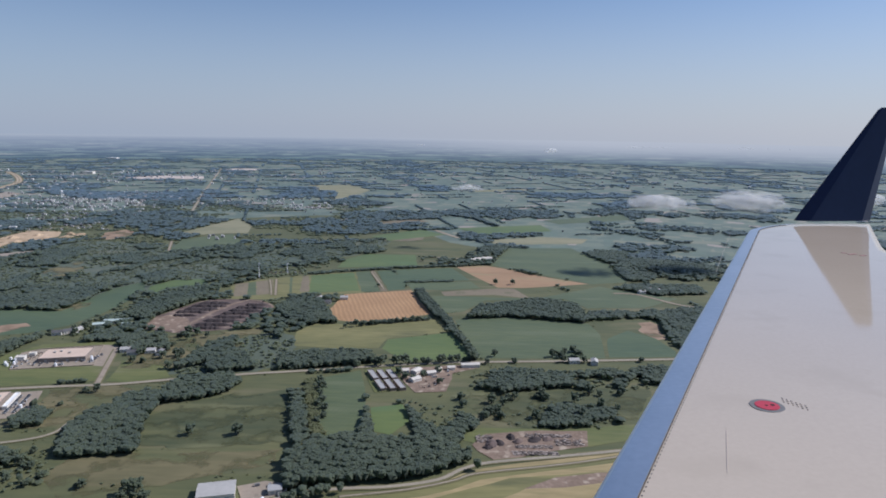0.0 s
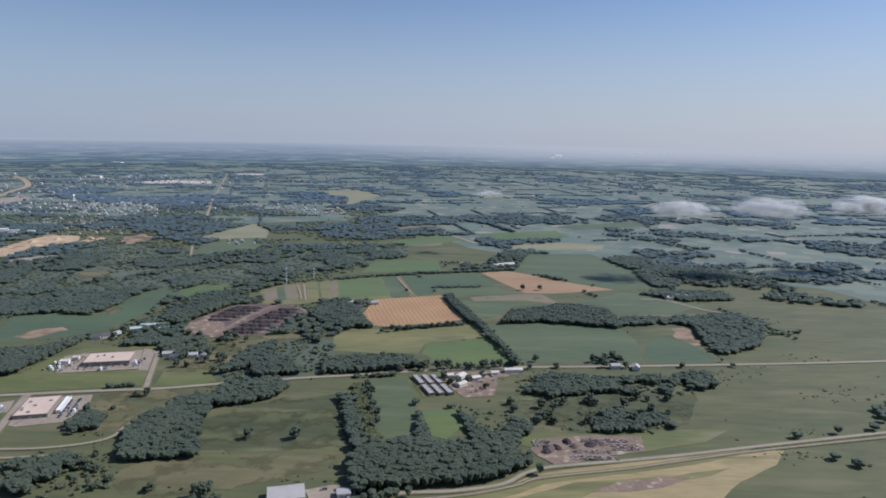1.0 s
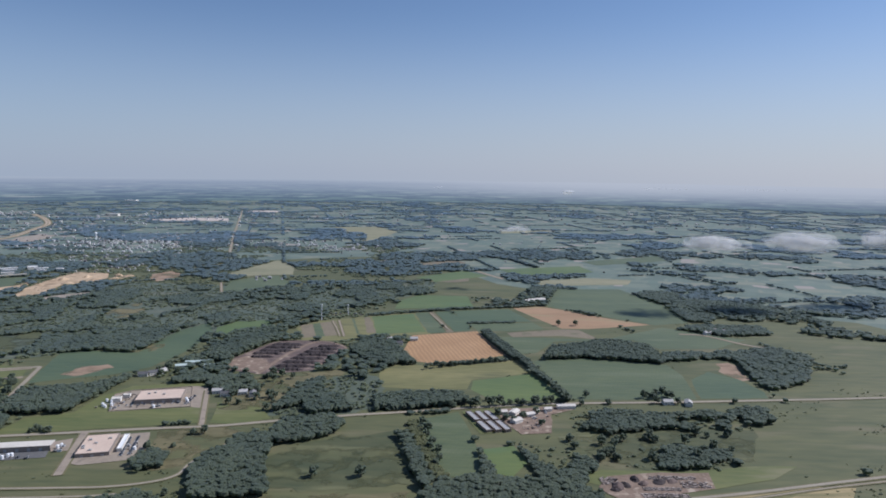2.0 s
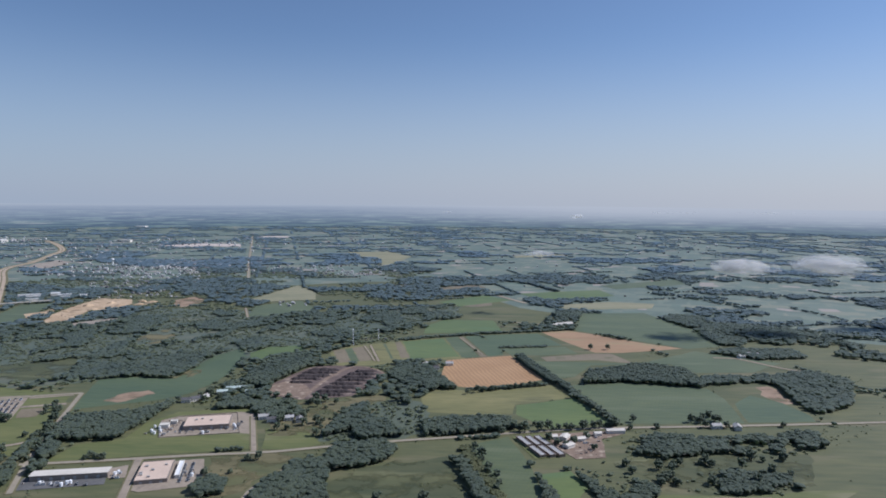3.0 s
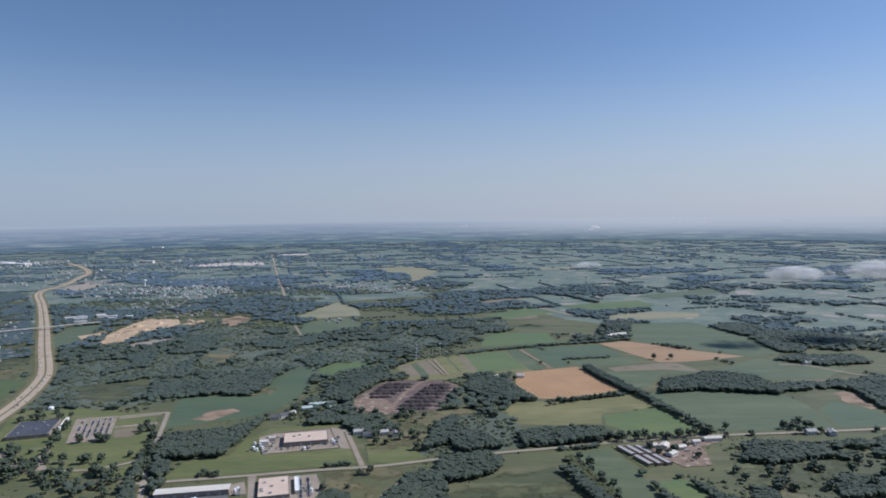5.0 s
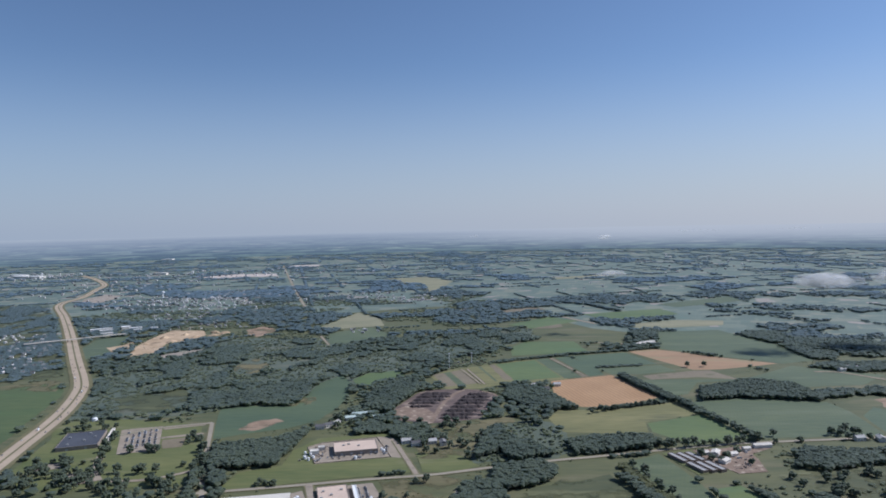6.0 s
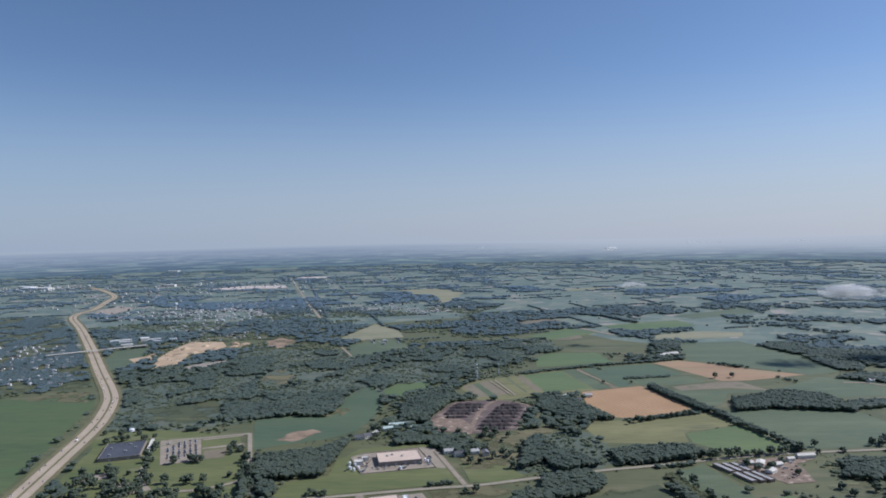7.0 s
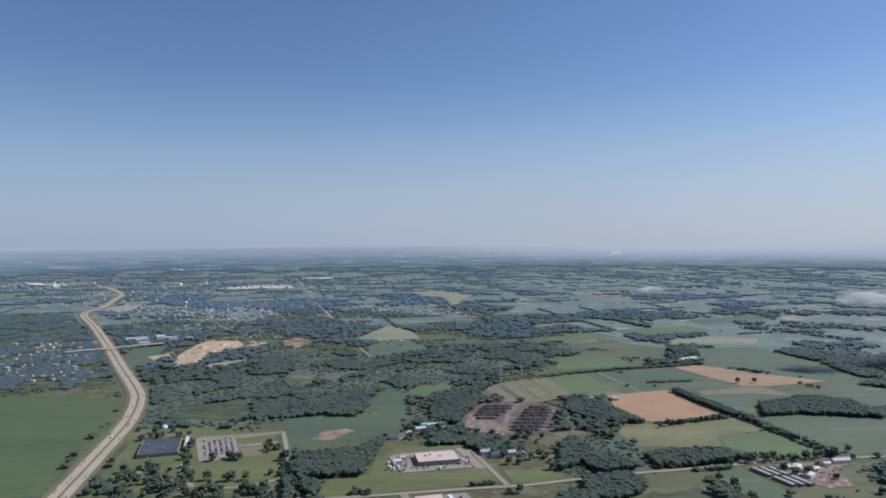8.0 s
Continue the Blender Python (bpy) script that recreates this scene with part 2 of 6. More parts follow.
M = {
    "farmland": farmland(),
    "wheat": striped(mat("wheat", (0.38, 0.22, 0.10), (0.51, 0.31, 0.15), 3, 36, 0.7, bump=0.3, haze_sheen=0.06), -14, 4.8, (0.24, 0.13, 0.055), 0.5, 3.0),
    "stubble": mat("stubble", (0.29, 0.175, 0.09), (0.40, 0.255, 0.14), 4, 34, 0.8, bump=0.2, streak=14, third=(0.30, 0.24, 0.12), haze_sheen=0.06),
    "straw": mat("straw", (0.25, 0.20, 0.095), (0.40, 0.31, 0.155), 3, 22, 0.8, bump=0.2, streak=14, third=(0.19, 0.17, 0.075)),
    "hay": mat("hay", (0.130, 0.130, 0.044), (0.240, 0.214, 0.085), 4, 34, 0.8, bump=0.3, streak=12, third=(0.11, 0.11, 0.045), haze_sheen=0.06),
    "clover": mat("clover", (0.070, 0.112, 0.030), (0.138, 0.172, 0.046), 5, 60, 0.75, bump=0.2, streak=4, third=(0.10, 0.15, 0.05), haze_sheen=0.11),
    "soy": striped(mat("soy", (0.066, 0.092, 0.037), (0.124, 0.144, 0.056), 4, 45, 0.75, bump=0.3, streak=15, third=(0.13, 0.15, 0.07), haze_sheen=0.11), 20, 3.4, (0.07, 0.09, 0.045), 0.16, 1.0),
    "beans": mat("beans", (0.060, 0.092, 0.034), (0.115, 0.145, 0.052), 5, 70, 0.75, bump=0.2, streak=4, third=(0.085, 0.13, 0.045), haze_sheen=0.03),
    "maize": mat("maize", (0.056, 0.086, 0.036), (0.10, 0.13, 0.052), 4, 50, 0.7, bump=0.4, streak=8, haze_sheen=0.11),
    "lawn": mat("lawn", (0.092, 0.114, 0.036), (0.168, 0.170, 0.060), 4, 28, 0.8, bump=0.2, streak=10, third=(0.19, 0.18, 0.09), haze_sheen=0.03),
    "meadow": thin(mat("meadow", (0.048, 0.064, 0.028), (0.112, 0.112, 0.048), 5, 32, 0.8, bump=0.4, streak=6, third=(0.15, 0.15, 0.07), haze_sheen=0.03), 26, -0.5, 2.2),
    "dry_grass": thin(mat("dry_grass", (0.110, 0.102, 0.046), (0.205, 0.172, 0.086), 4, 34, 0.8, bump=0.3, streak=12, third=(0.12, 0.115, 0.05), haze_sheen=0.03), 24, -0.8, 2.2),
    "pasture": mat("pasture", (0.066, 0.080, 0.032), (0.142, 0.138, 0.056), 6, 38, 0.8, bump=0.4, streak=5, third=(0.155, 0.14, 0.07), haze_sheen=0.05),
    "scrubland": mat("scrubland", (0.062, 0.082, 0.050), (0.118, 0.132, 0.080), 6, 40, 0.8, bump=0.4, streak=5, third=(0.14, 0.14, 0.085), haze_sheen=0.12),
    "fallow": mat("fallow", (0.17, 0.135, 0.085), (0.24, 0.195, 0.125), 4, 40, 0.85, bump=0.2, third=(0.14, 0.13, 0.07), haze_sheen=0.06),
    "dry": mat("dry", (0.19, 0.19, 0.11), (0.32, 0.29, 0.18), 5, 36, 0.8, streak=10, third=(0.17, 0.18, 0.10), haze_sheen=0.03),
    "earth": mat("earth", (0.16, 0.112, 0.08), (0.29, 0.21, 0.155), 2.5, 12, 0.9, bump=0.3, third=(0.42, 0.34, 0.26)),
    "brick_wall": mat("brick_wall", (0.20, 0.15, 0.12), (0.28, 0.22, 0.18), 1, 8, 0.85),
    # Farthest foliage: distance haze put into its pale blue-green colour.
    "far_hazed_leaf": leafy(mat("far_hazed_leaf", (0.122, 0.162, 0.162), (0.182, 0.220, 0.205), 8, 160, 0.6, spec=0.4, island=0.3, haze_sheen=0.95), 4.0),
    "sand": mat("sand", (0.36, 0.25, 0.15), (0.60, 0.45, 0.30), 8, 34, 0.9, bump=1.2, third=(0.25, 0.18, 0.11)),
    "gravel": mat("gravel", (0.24, 0.20, 0.16), (0.42, 0.36, 0.30), 3, 18, 0.9, bump=0.3, third=(0.16, 0.16, 0.10)),
    "compost": mat("compost", (0.085, 0.062, 0.058), (0.20, 0.145, 0.12), 5, 30, 0.9, bump=0.5, third=(0.30, 0.23, 0.18)),
    "concrete": mat("concrete", (0.27, 0.22, 0.168), (0.37, 0.305, 0.235), 3, 14, 0.85, third=(0.23, 0.19, 0.15)),
    "asphalt": mat("asphalt", (0.09, 0.09, 0.09), (0.17, 0.165, 0.16), 2, 20, 0.85),
    "old_asphalt": mat("old_asphalt", (0.26, 0.225, 0.172), (0.37, 0.32, 0.245), 2, 25, 0.85),
    "highway": mat("highway", (0.38, 0.30, 0.215), (0.48, 0.38, 0.28), 3, 30, 0.85),
    "verge": mat("verge", (0.12, 0.115, 0.055), (0.20, 0.175, 0.09), 4, 30, 0.85),
    "leaf": leafy(mat("leaf", (0.082, 0.106, 0.068), (0.172, 0.196, 0.118), 0.9, 40, 0.65, spec=0.3, island=0.3, haze_sheen=0.4), 1.0),
    "shrub": leafy(mat("shrub", (0.12, 0.14, 0.07), (0.22, 0.22, 0.11), 1.2, 40, 0.7, spec=0.3, island=0.4, haze_sheen=0.1), 0.9),
    "scrub": leafy(mat("scrub", (0.125, 0.150, 0.092), (0.220, 0.235, 0.135), 1.4, 45, 0.7, spec=0.3, island=0.45, haze_sheen=0.2), 1.1),
    "pale_soil": mat("pale_soil", (0.46, 0.39, 0.34), (0.60, 0.52, 0.46), 8, 70, 0.9, third=(0.36, 0.31, 0.25)),
    "dull_wall": mat("dull_wall", (0.23, 0.19, 0.16), (0.32, 0.27, 0.23), 1, 8, 0.85),
    "mint_roof": mat("mint_roof", (0.42, 0.50, 0.46), (0.54, 0.61, 0.56), 2, 12, 0.5),
    "bare_soil": thin(mat("bare_soil", (0.27, 0.185, 0.125), (0.38, 0.27, 0.185), 4, 30, 0.85, bump=0.2, streak=14), 30, 0.1, 1.6),
    # Mid-distance foliage: bluer than leaf, some haze put into the colour.
    "hazed_leaf": leafy(mat("hazed_leaf", (0.100, 0.132, 0.112), (0.165, 0.195, 0.150), 3, 120, 0.6, spec=0.4, island=0.35, haze_sheen=0.65), 1.8),
    "bark": mat("bark", (0.06, 0.045, 0.03), (0.11, 0.085, 0.06), 0.3, 3, 0.9),
    "tan_roof": mat("tan_roof", (0.58, 0.44, 0.345), (0.68, 0.53, 0.42), 2, 15, 0.7),
    "white_roof": mat("white_roof", (0.58, 0.53, 0.46), (0.70, 0.645, 0.565), 2, 12, 0.85),
    "bright_roof": mat("bright_roof", (0.74, 0.74, 0.73), (0.82, 0.82, 0.81), 2, 12, 0.85),
    "grey_roof": mat("grey_roof", (0.32, 0.315, 0.305), (0.42, 0.41, 0.395), 2, 15, 0.85),
    "metal_roof": mat("metal_roof", (0.38, 0.365, 0.34), (0.48, 0.46, 0.43), 2, 12, 0.85),
    "dark_roof": mat("dark_roof", (0.055, 0.06, 0.075), (0.10, 0.105, 0.12), 3, 20, 0.7),
    "brown_roof": mat("brown_roof", (0.16, 0.12, 0.10), (0.30, 0.24, 0.21), 1, 8, 0.8, each=0.7),
    "house_roof": mat("house_roof", (0.07, 0.07, 0.075), (0.50, 0.48, 0.46), 1, 8, 0.8, each=0.9, island=0.0),
    "town": mat("town", (0.10, 0.10, 0.10), (0.72, 0.70, 0.68), 1, 8, 0.8, island=0.97),
    "wall": mat("wall", (0.62, 0.56, 0.48), (0.74, 0.68, 0.60), 1, 8, 0.8),
    "white_wall": mat("white_wall", (0.62, 0.58, 0.52), (0.74, 0.70, 0.63), 1, 8, 0.7),
    "glass": mat("glass", (0.03, 0.04, 0.05), (0.05, 0.06, 0.07), 1, 8, 0.1, spec=0.6),
    "paint": mat("paint", (0.05, 0.06, 0.08), (0.75, 0.75, 0.75), 30, 200, 0.3, each=0.95),
    "rubber": mat("rubber", (0.02, 0.02, 0.02), (0.03, 0.03, 0.03), 1, 4, 0.9),
    "steel": mat("steel", (0.45, 0.45, 0.46), (0.6, 0.6, 0.6), 0.5, 4, 0.45, metal=0.5),
    "white": mat("white", (0.78, 0.78, 0.78), (0.84, 0.84, 0.84), 1, 8, 0.5),
    "junk": mat("junk", (0.03, 0.022, 0.02), (0.50, 0.42, 0.36), 1.5, 12, 0.7, island=0.8),
    "windrow": mat("windrow", (0.035, 0.028, 0.028), (0.075, 0.058, 0.055), 2, 14, 0.95, bump=0.6),
    "cloud": vapour("cloud", 20),
    "far_cloud": vapour("far_cloud", 22),
    "wing_paint": mat("wing_paint", (0.505, 0.422, 0.328), (0.550, 0.462, 0.362), 0.02, 0.9, 0.06, spec=0.5, third=(0.49, 0.41, 0.315)),
    "bare_metal": mat("bare_metal", (0.66, 0.68, 0.69), (0.78, 0.79, 0.80), 0.03, 0.6, 0.36, metal=1.0),
    "navy": mat("navy", (0.012, 0.016, 0.045), (0.016, 0.022, 0.06), 0.05, 0.5, 0.3, spec=0.5),
    "red": mat("red", (0.42, 0.03, 0.05), (0.52, 0.05, 0.07), 0.02, 0.2, 0.4),
    "dull_grey": mat("dull_grey", (0.13, 0.125, 0.12), (0.20, 0.19, 0.18), 0.02, 0.2, 0.5),
    "ink": mat("ink", (0.22, 0.18, 0.17), (0.28, 0.23, 0.22), 0.02, 0.2, 0.7),
    "seam": mat("seam", (0.48, 0.40, 0.33), (0.51, 0.43, 0.36), 0.02, 0.2, 0.5),
    "rust_mark": mat("rust_mark", (0.24, 0.11, 0.10), (0.36, 0.19, 0.17), 0.01, 0.1, 0.6),
}


# ---- mesh helpers ----
def part(name, bm, material, parent=None, label=""):
    me = bpy.data.meshes.new(name)
    bm.to_mesh(me)
    bm.free()
    me.materials.append(M[material])
    ob = new(name, me)
    if parent:
        ob.parent = parent
    if label:
        ob["label"] = label
    return ob


def box(bm, x0, y0, z0, x1, y1, z1):
    v = [bm.verts.new((x, y, z)) for z in (z0, z1) for x, y in ((x0, y0), (x1, y0), (x1, y1), (x0, y1))]
    for f in ((3, 2, 1, 0), (4, 5, 6, 7), (0, 1, 5, 4), (1, 2, 6, 5), (2, 3, 7, 6), (3, 0, 4, 7)):
        bm.faces.new([v[i] for i in f])
    return bm


def boxes(*sizes):
    bm = bmesh.new()
    for s in sizes:
        box(bm, *s)
    return bm


def tube(bm, a, b, r0, r1, sides=6):
    a, b = Vector(a), Vector(b)
    q = (b - a).to_track_quat("Z", "Y")
    rings = [[bm.verts.new(p + q @ Vector((r * math.cos(i * math.tau / sides), r * math.sin(i * math.tau / sides), 0))) for i in range(sides)] for p, r in ((a, r0), (b, r1))]
    for i in range(sides):
        j = (i + 1) % sides
        bm.faces.new((rings[0][i], rings[0][j], rings[1][j], rings[1][i]))
    bm.faces.new(rings[0][::-1])
    bm.faces.new(rings[1])
    return bm


def thing(name, m, label, category, group="", kind=""):
    ob = new(name)
    ob.matrix_world = m
    return tagged(ob, label, category, group, kind)


def mesh_of(name, verts, faces, material, smooth=False):
    me = bpy.data.meshes.new(name)
    verts, faces = np.asarray(verts, np.float32), np.asarray(faces, np.int32)
    me.vertices.add(len(verts))
    me.vertices.foreach_set("co", verts.ravel())
    me.loops.add(faces.size)
    me.loops.foreach_set("vertex_index", faces.ravel())
    me.polygons.add(len(faces))
    me.polygons.foreach_set("loop_start", np.arange(0, faces.size, faces.shape[1], dtype=np.int32))
    me.polygons.foreach_set("use_smooth", np.full(len(faces), smooth))
    me.update(calc_edges=True)
    me.materials.append(M[material])
    return new(name, me)


def inside(px, py, poly):
    hit = np.zeros(len(px), bool)
    for (x0, y0), (x1, y1) in zip(poly, poly[1:] + poly[:1]):
        if y0 != y1:
            hit ^= ((y0 > py) != (y1 > py)) & (px < (x1 - x0) * (py - y0) / (y1 - y0) + x0)
    return hit


def near_line(px, py, line, width):
    hit = np.zeros(len(px), bool)
    for (x0, y0), (x1, y1) in zip(line, line[1:]):
        dx, dy = x1 - x0, y1 - y0
        s = np.clip(((px - x0) * dx + (py - y0) * dy) / (dx * dx + dy * dy), 0, 1)
        hit |= np.hypot(px - x0 - s * dx, py - y0 - s * dy) < width
    return hit


def height(x, y):
    """The land: a wide plain."""
    return 0 * (np.asarray(x) + np.asarray(y))


# ---- ground ----
def ground():
    angles = np.linspace(0, math.tau, 145)[:-1]
    radii = np.concatenate((np.linspace(30, 1500, 26), np.linspace(1600, 4300, 24)))
    a, r = np.meshgrid(angles, radii)
    x, y = -150 + r * np.cos(a), r * np.sin(a)
    verts = np.c_[x.ravel(), y.ravel(), height(x, y).ravel()]
    na = len(angles)
    faces = [(i * na + j, i * na + (j + 1) % na, (i + 1) * na + (j + 1) % na, (i + 1) * na + j) for i in range(len(radii) - 1) for j in range(na)]
    faces = [f[::-1] for f in faces]
    verts = np.r_[verts, [[-150, 0, 0]]]
    ob = mesh_of("ground", verts, faces, "farmland", True)
    bm = bmesh.new()
    bm.from_mesh(ob.data)
    bm.verts.ensure_lookup_table()
    for j in range(na):
        bm.faces.new((bm.verts[len(verts) - 1], bm.verts[j], bm.verts[(j + 1) % na]))
    bmesh.ops.recalc_face_normals(bm, faces=bm.faces)
    bm.to_mesh(ob.data)
    bm.free()
    return tagged(ob, "open farmland of green and olive fields reaching to low hazy hills", "ground", kind="structure")


ground()


def backdrop():
    """The distance all round, with haze painted into its glow: far fields and woods, paling towards low hills."""
    n, rows_ = 240, 8
    verts, faces = [], []
    for i in range(n):
        a = i * math.tau / n
        hill = 136 + 3 * noise.noise(Vector((math.cos(a) * 6, math.sin(a) * 6, 1))) + 1.5 * noise.noise(Vector((math.cos(a) * 22, math.sin(a) * 22, 4)))
        for j in range(rows_):
            verts.append((-150 + 4250 * math.cos(a), 4250 * math.sin(a), -2 + (hill + 2) * j / (rows_ - 1)))
    for i in range(n):
        for j in range(rows_ - 1):
            k = (i + 1) % n
            faces.append((i * rows_ + j, i * rows_ + j + 1, k * rows_ + j + 1, k * rows_ + j))
    m = bpy.data.materials.new("distance")
    m.use_nodes = True
    t, k = m.node_tree.nodes, m.node_tree.links
    t.remove(t["Principled BSDF"])

    def node(kind, **values):
        q = t.new("ShaderNode" + kind)
        for name, value in values.items():
            q.inputs[name.replace("_", " ")].default_value = value
        return q

    def spread(source, lo, hi, a, b, smooth=True):
        q = node("MapRange", From_Min=lo, From_Max=hi, To_Min=a, To_Max=b)
        q.interpolation_type = "SMOOTHSTEP" if smooth else "LINEAR"
        k.new(source, q.inputs["Value"])
        return q.outputs[0]

    def times(a, b):
        q = t.new("ShaderNodeMath")
        q.operation = "MULTIPLY"
        k.new(a, q.inputs[0])
        k.new(b, q.inputs[1])
        return q.outputs[0]

    def blend(a, b, fac, kind="MIX"):
        q = t.new("ShaderNodeMix")
        q.data_type, q.blend_type = "RGBA", kind
        for source, slot in ((a, "A"), (b, "B"), (fac, "Factor")):
            if isinstance(source, (tuple, float)):
                q.inputs[slot].default_value = source
            else:
                k.new(source, q.inputs[slot])
        return q.outputs["Result"]

    geo, sep = t.new("ShaderNodeNewGeometry"), t.new("ShaderNodeSeparateXYZ")
    k.new(geo.outputs["Position"], sep.inputs[0])
    up = sep.outputs[2]
    drop, far, shift = t.new("ShaderNodeMath"), t.new("ShaderNodeMath"), t.new("ShaderNodeVectorMath")
    drop.operation, far.operation, shift.operation = "SUBTRACT", "DIVIDE", "SCALE"
    drop.inputs[0].default_value, far.inputs[0].default_value = 192.0, 192.0
    k.new(up, drop.inputs[1])
    k.new(drop.outputs[0], far.inputs[1])
    flat = t.new("ShaderNodeVectorMath")
    flat.operation = "MULTIPLY"
    flat.inputs[1].default_value = (1, 1, 0)
    k.new(geo.outputs["Position"], flat.inputs[0])
    k.new(flat.outputs[0], shift.inputs[0])
    k.new(far.outputs[0], shift.inputs["Scale"])
    plan = shift.outputs[0]
    woods, broad, cells, cast = node("TexNoise", Scale=1 / 260, Detail=5.0, Roughness=0.62), node("TexNoise", Scale=1 / 1500, Detail=3.0), node("TexVoronoi", Scale=1 / 240, Randomness=0.8), node("TexVoronoi", Scale=1 / 75)
    cells.distance = "CHEBYCHEV"
    for q in (woods, broad, cells, cast):
        k.new(plan, q.inputs["Vector"])
    tint = t.new("ShaderNodeSeparateColor")
    k.new(cells.outputs["Color"], tint.inputs[0])
    fields = t.new("ShaderNodeValToRGB")
    r = fields.color_ramp
    r.interpolation = "CONSTANT"
    r.elements[0].color, r.elements[1].position, r.elements[1].color = (0.88, 0.95, 0.9, 1), 0.35, (1.1, 1.15, 1.0, 1)
    for at, c in ((0.6, (0.95, 1.02, 0.95, 1)), (0.8, (1.25, 1.25, 1.08, 1)), (0.93, (1.6, 1.4, 1.2, 1)), (0.97, (1.0, 1.05, 1.0, 1))):
        r.elements.new(at).color = c
    k.new(tint.outputs[0], fields.inputs[0])
    pattern = blend(fields.outputs[0], (0.62, 0.68, 0.76, 1), spread(woods.outputs["Fac"], 0.45, 0.53, 0.0, 1.0))
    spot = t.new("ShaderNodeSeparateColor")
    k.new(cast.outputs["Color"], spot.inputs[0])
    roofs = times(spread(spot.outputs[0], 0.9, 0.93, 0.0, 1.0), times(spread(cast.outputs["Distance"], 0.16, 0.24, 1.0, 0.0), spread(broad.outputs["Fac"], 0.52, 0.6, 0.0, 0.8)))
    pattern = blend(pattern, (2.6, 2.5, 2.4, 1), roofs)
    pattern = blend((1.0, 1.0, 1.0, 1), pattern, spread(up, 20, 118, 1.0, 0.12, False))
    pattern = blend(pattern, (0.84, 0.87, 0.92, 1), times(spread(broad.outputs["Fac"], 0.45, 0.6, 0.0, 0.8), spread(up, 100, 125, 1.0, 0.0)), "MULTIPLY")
    # Haze painted into the glow: bluer and paler with height.
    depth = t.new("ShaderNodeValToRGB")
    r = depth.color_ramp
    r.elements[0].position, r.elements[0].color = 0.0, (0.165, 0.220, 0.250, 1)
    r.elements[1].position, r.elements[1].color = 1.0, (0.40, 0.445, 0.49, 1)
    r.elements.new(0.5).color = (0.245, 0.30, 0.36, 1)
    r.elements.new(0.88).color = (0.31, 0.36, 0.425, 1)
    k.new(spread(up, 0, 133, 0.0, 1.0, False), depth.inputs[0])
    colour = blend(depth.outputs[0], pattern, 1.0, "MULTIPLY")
    # More pale haze painted in, thickest at the top and to the right.
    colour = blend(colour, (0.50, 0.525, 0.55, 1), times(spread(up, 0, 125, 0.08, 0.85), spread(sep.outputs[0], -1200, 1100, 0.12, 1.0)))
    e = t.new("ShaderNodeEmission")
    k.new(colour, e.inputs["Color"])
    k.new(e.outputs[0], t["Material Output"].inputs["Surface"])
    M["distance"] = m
    tagged(mesh_of("backdrop", verts, faces, "distance", True), "glowing backdrop of far fields and low hills with blue haze painted in", "backdrop", kind="structure")


backdrop()
CLEAR, SOWN, LINES, level = [], [], [], [0.03]


def sheet(name, poly, material, z, skirt=0.0, soft=0.0):
    """A flat patch with an uneven edge; skirt: its depth."""
    pts = []
    for (x0, y0), (x1, y1) in zip(poly, poly[1:] + poly[:1]):
        n = max(1, int(math.hypot(x1 - x0, y1 - y0) / (12 if soft < 3 else 6))) if soft else 1
        for i in range(n):
            ax, ay = x0 + (x1 - x0) * i / n, y0 + (y1 - y0) * i / n
            w = noise.noise(Vector((ax / 16, ay / 16, 5))) * soft if i else 0
            dx, dy = x1 - x0, y1 - y0
            e = math.hypot(dx, dy) or 1
            pts.append((x0 + dx * i / n - dy / e * w, y0 + dy * i / n + dx / e * w))
    bm = bmesh.new()
    top = [bm.verts.new((x, y, z)) for x, y in pts]
    f = bm.faces.new(top)
    if sum(p[0] * q[1] - q[0] * p[1] for p, q in zip(pts, pts[1:] + pts[:1])) < 0:
        f.normal_flip()
    bmesh.ops.triangulate(bm, faces=[f])
    for tri in list(bm.faces):
        tri.normal_update()
        if tri.normal.z < 0:
            bm.faces.remove(tri)
    return part(name, bm, material)


def pasture():
    """The grazed and scrubby land in the foreground, with a ragged outer edge."""
    ring = []
    for i in range(90):
        a = i * math.tau / 90
        w = 1 + 0.10 * noise.noise(Vector((math.cos(a) * 4, math.sin(a) * 4, 2.5))) + 0.05 * noise.noise(Vector((math.cos(a) * 14, math.sin(a) * 14, 7)))
        ring.append((-150 + (1250 if math.cos(a) < 0 else 900) * w * math.cos(a), 40 + (1420 if math.cos(a) < 0.1 else 1080) * w * math.sin(a)))
    tagged(sheet("pasture", ring, "pasture", 0.02), "rough olive pasture and scrubland", "pasture", kind="structure")


pasture()


def scrubland():
    """Rough grey green ground under the open woods."""
    for ring in ([(-640, 640), (-690, 780), (-700, 930), (-640, 1110), (-450, 1090), (-250, 1075), (-90, 1185), (-100, 1060), (-215, 915), (-255, 880), (-345, 745), (-480, 660), (-560, 625)],
                 [(-216, 500), (-204, 575), (-180, 602), (-150, 615), (-132, 588), (-126, 522), (-160, 506)]):
        tagged(sheet("scrubland", ring, "scrubland", 0.026, soft=9.0), "rough grey green scrubland under open woods", "scrubland", kind="structure")


scrubland()


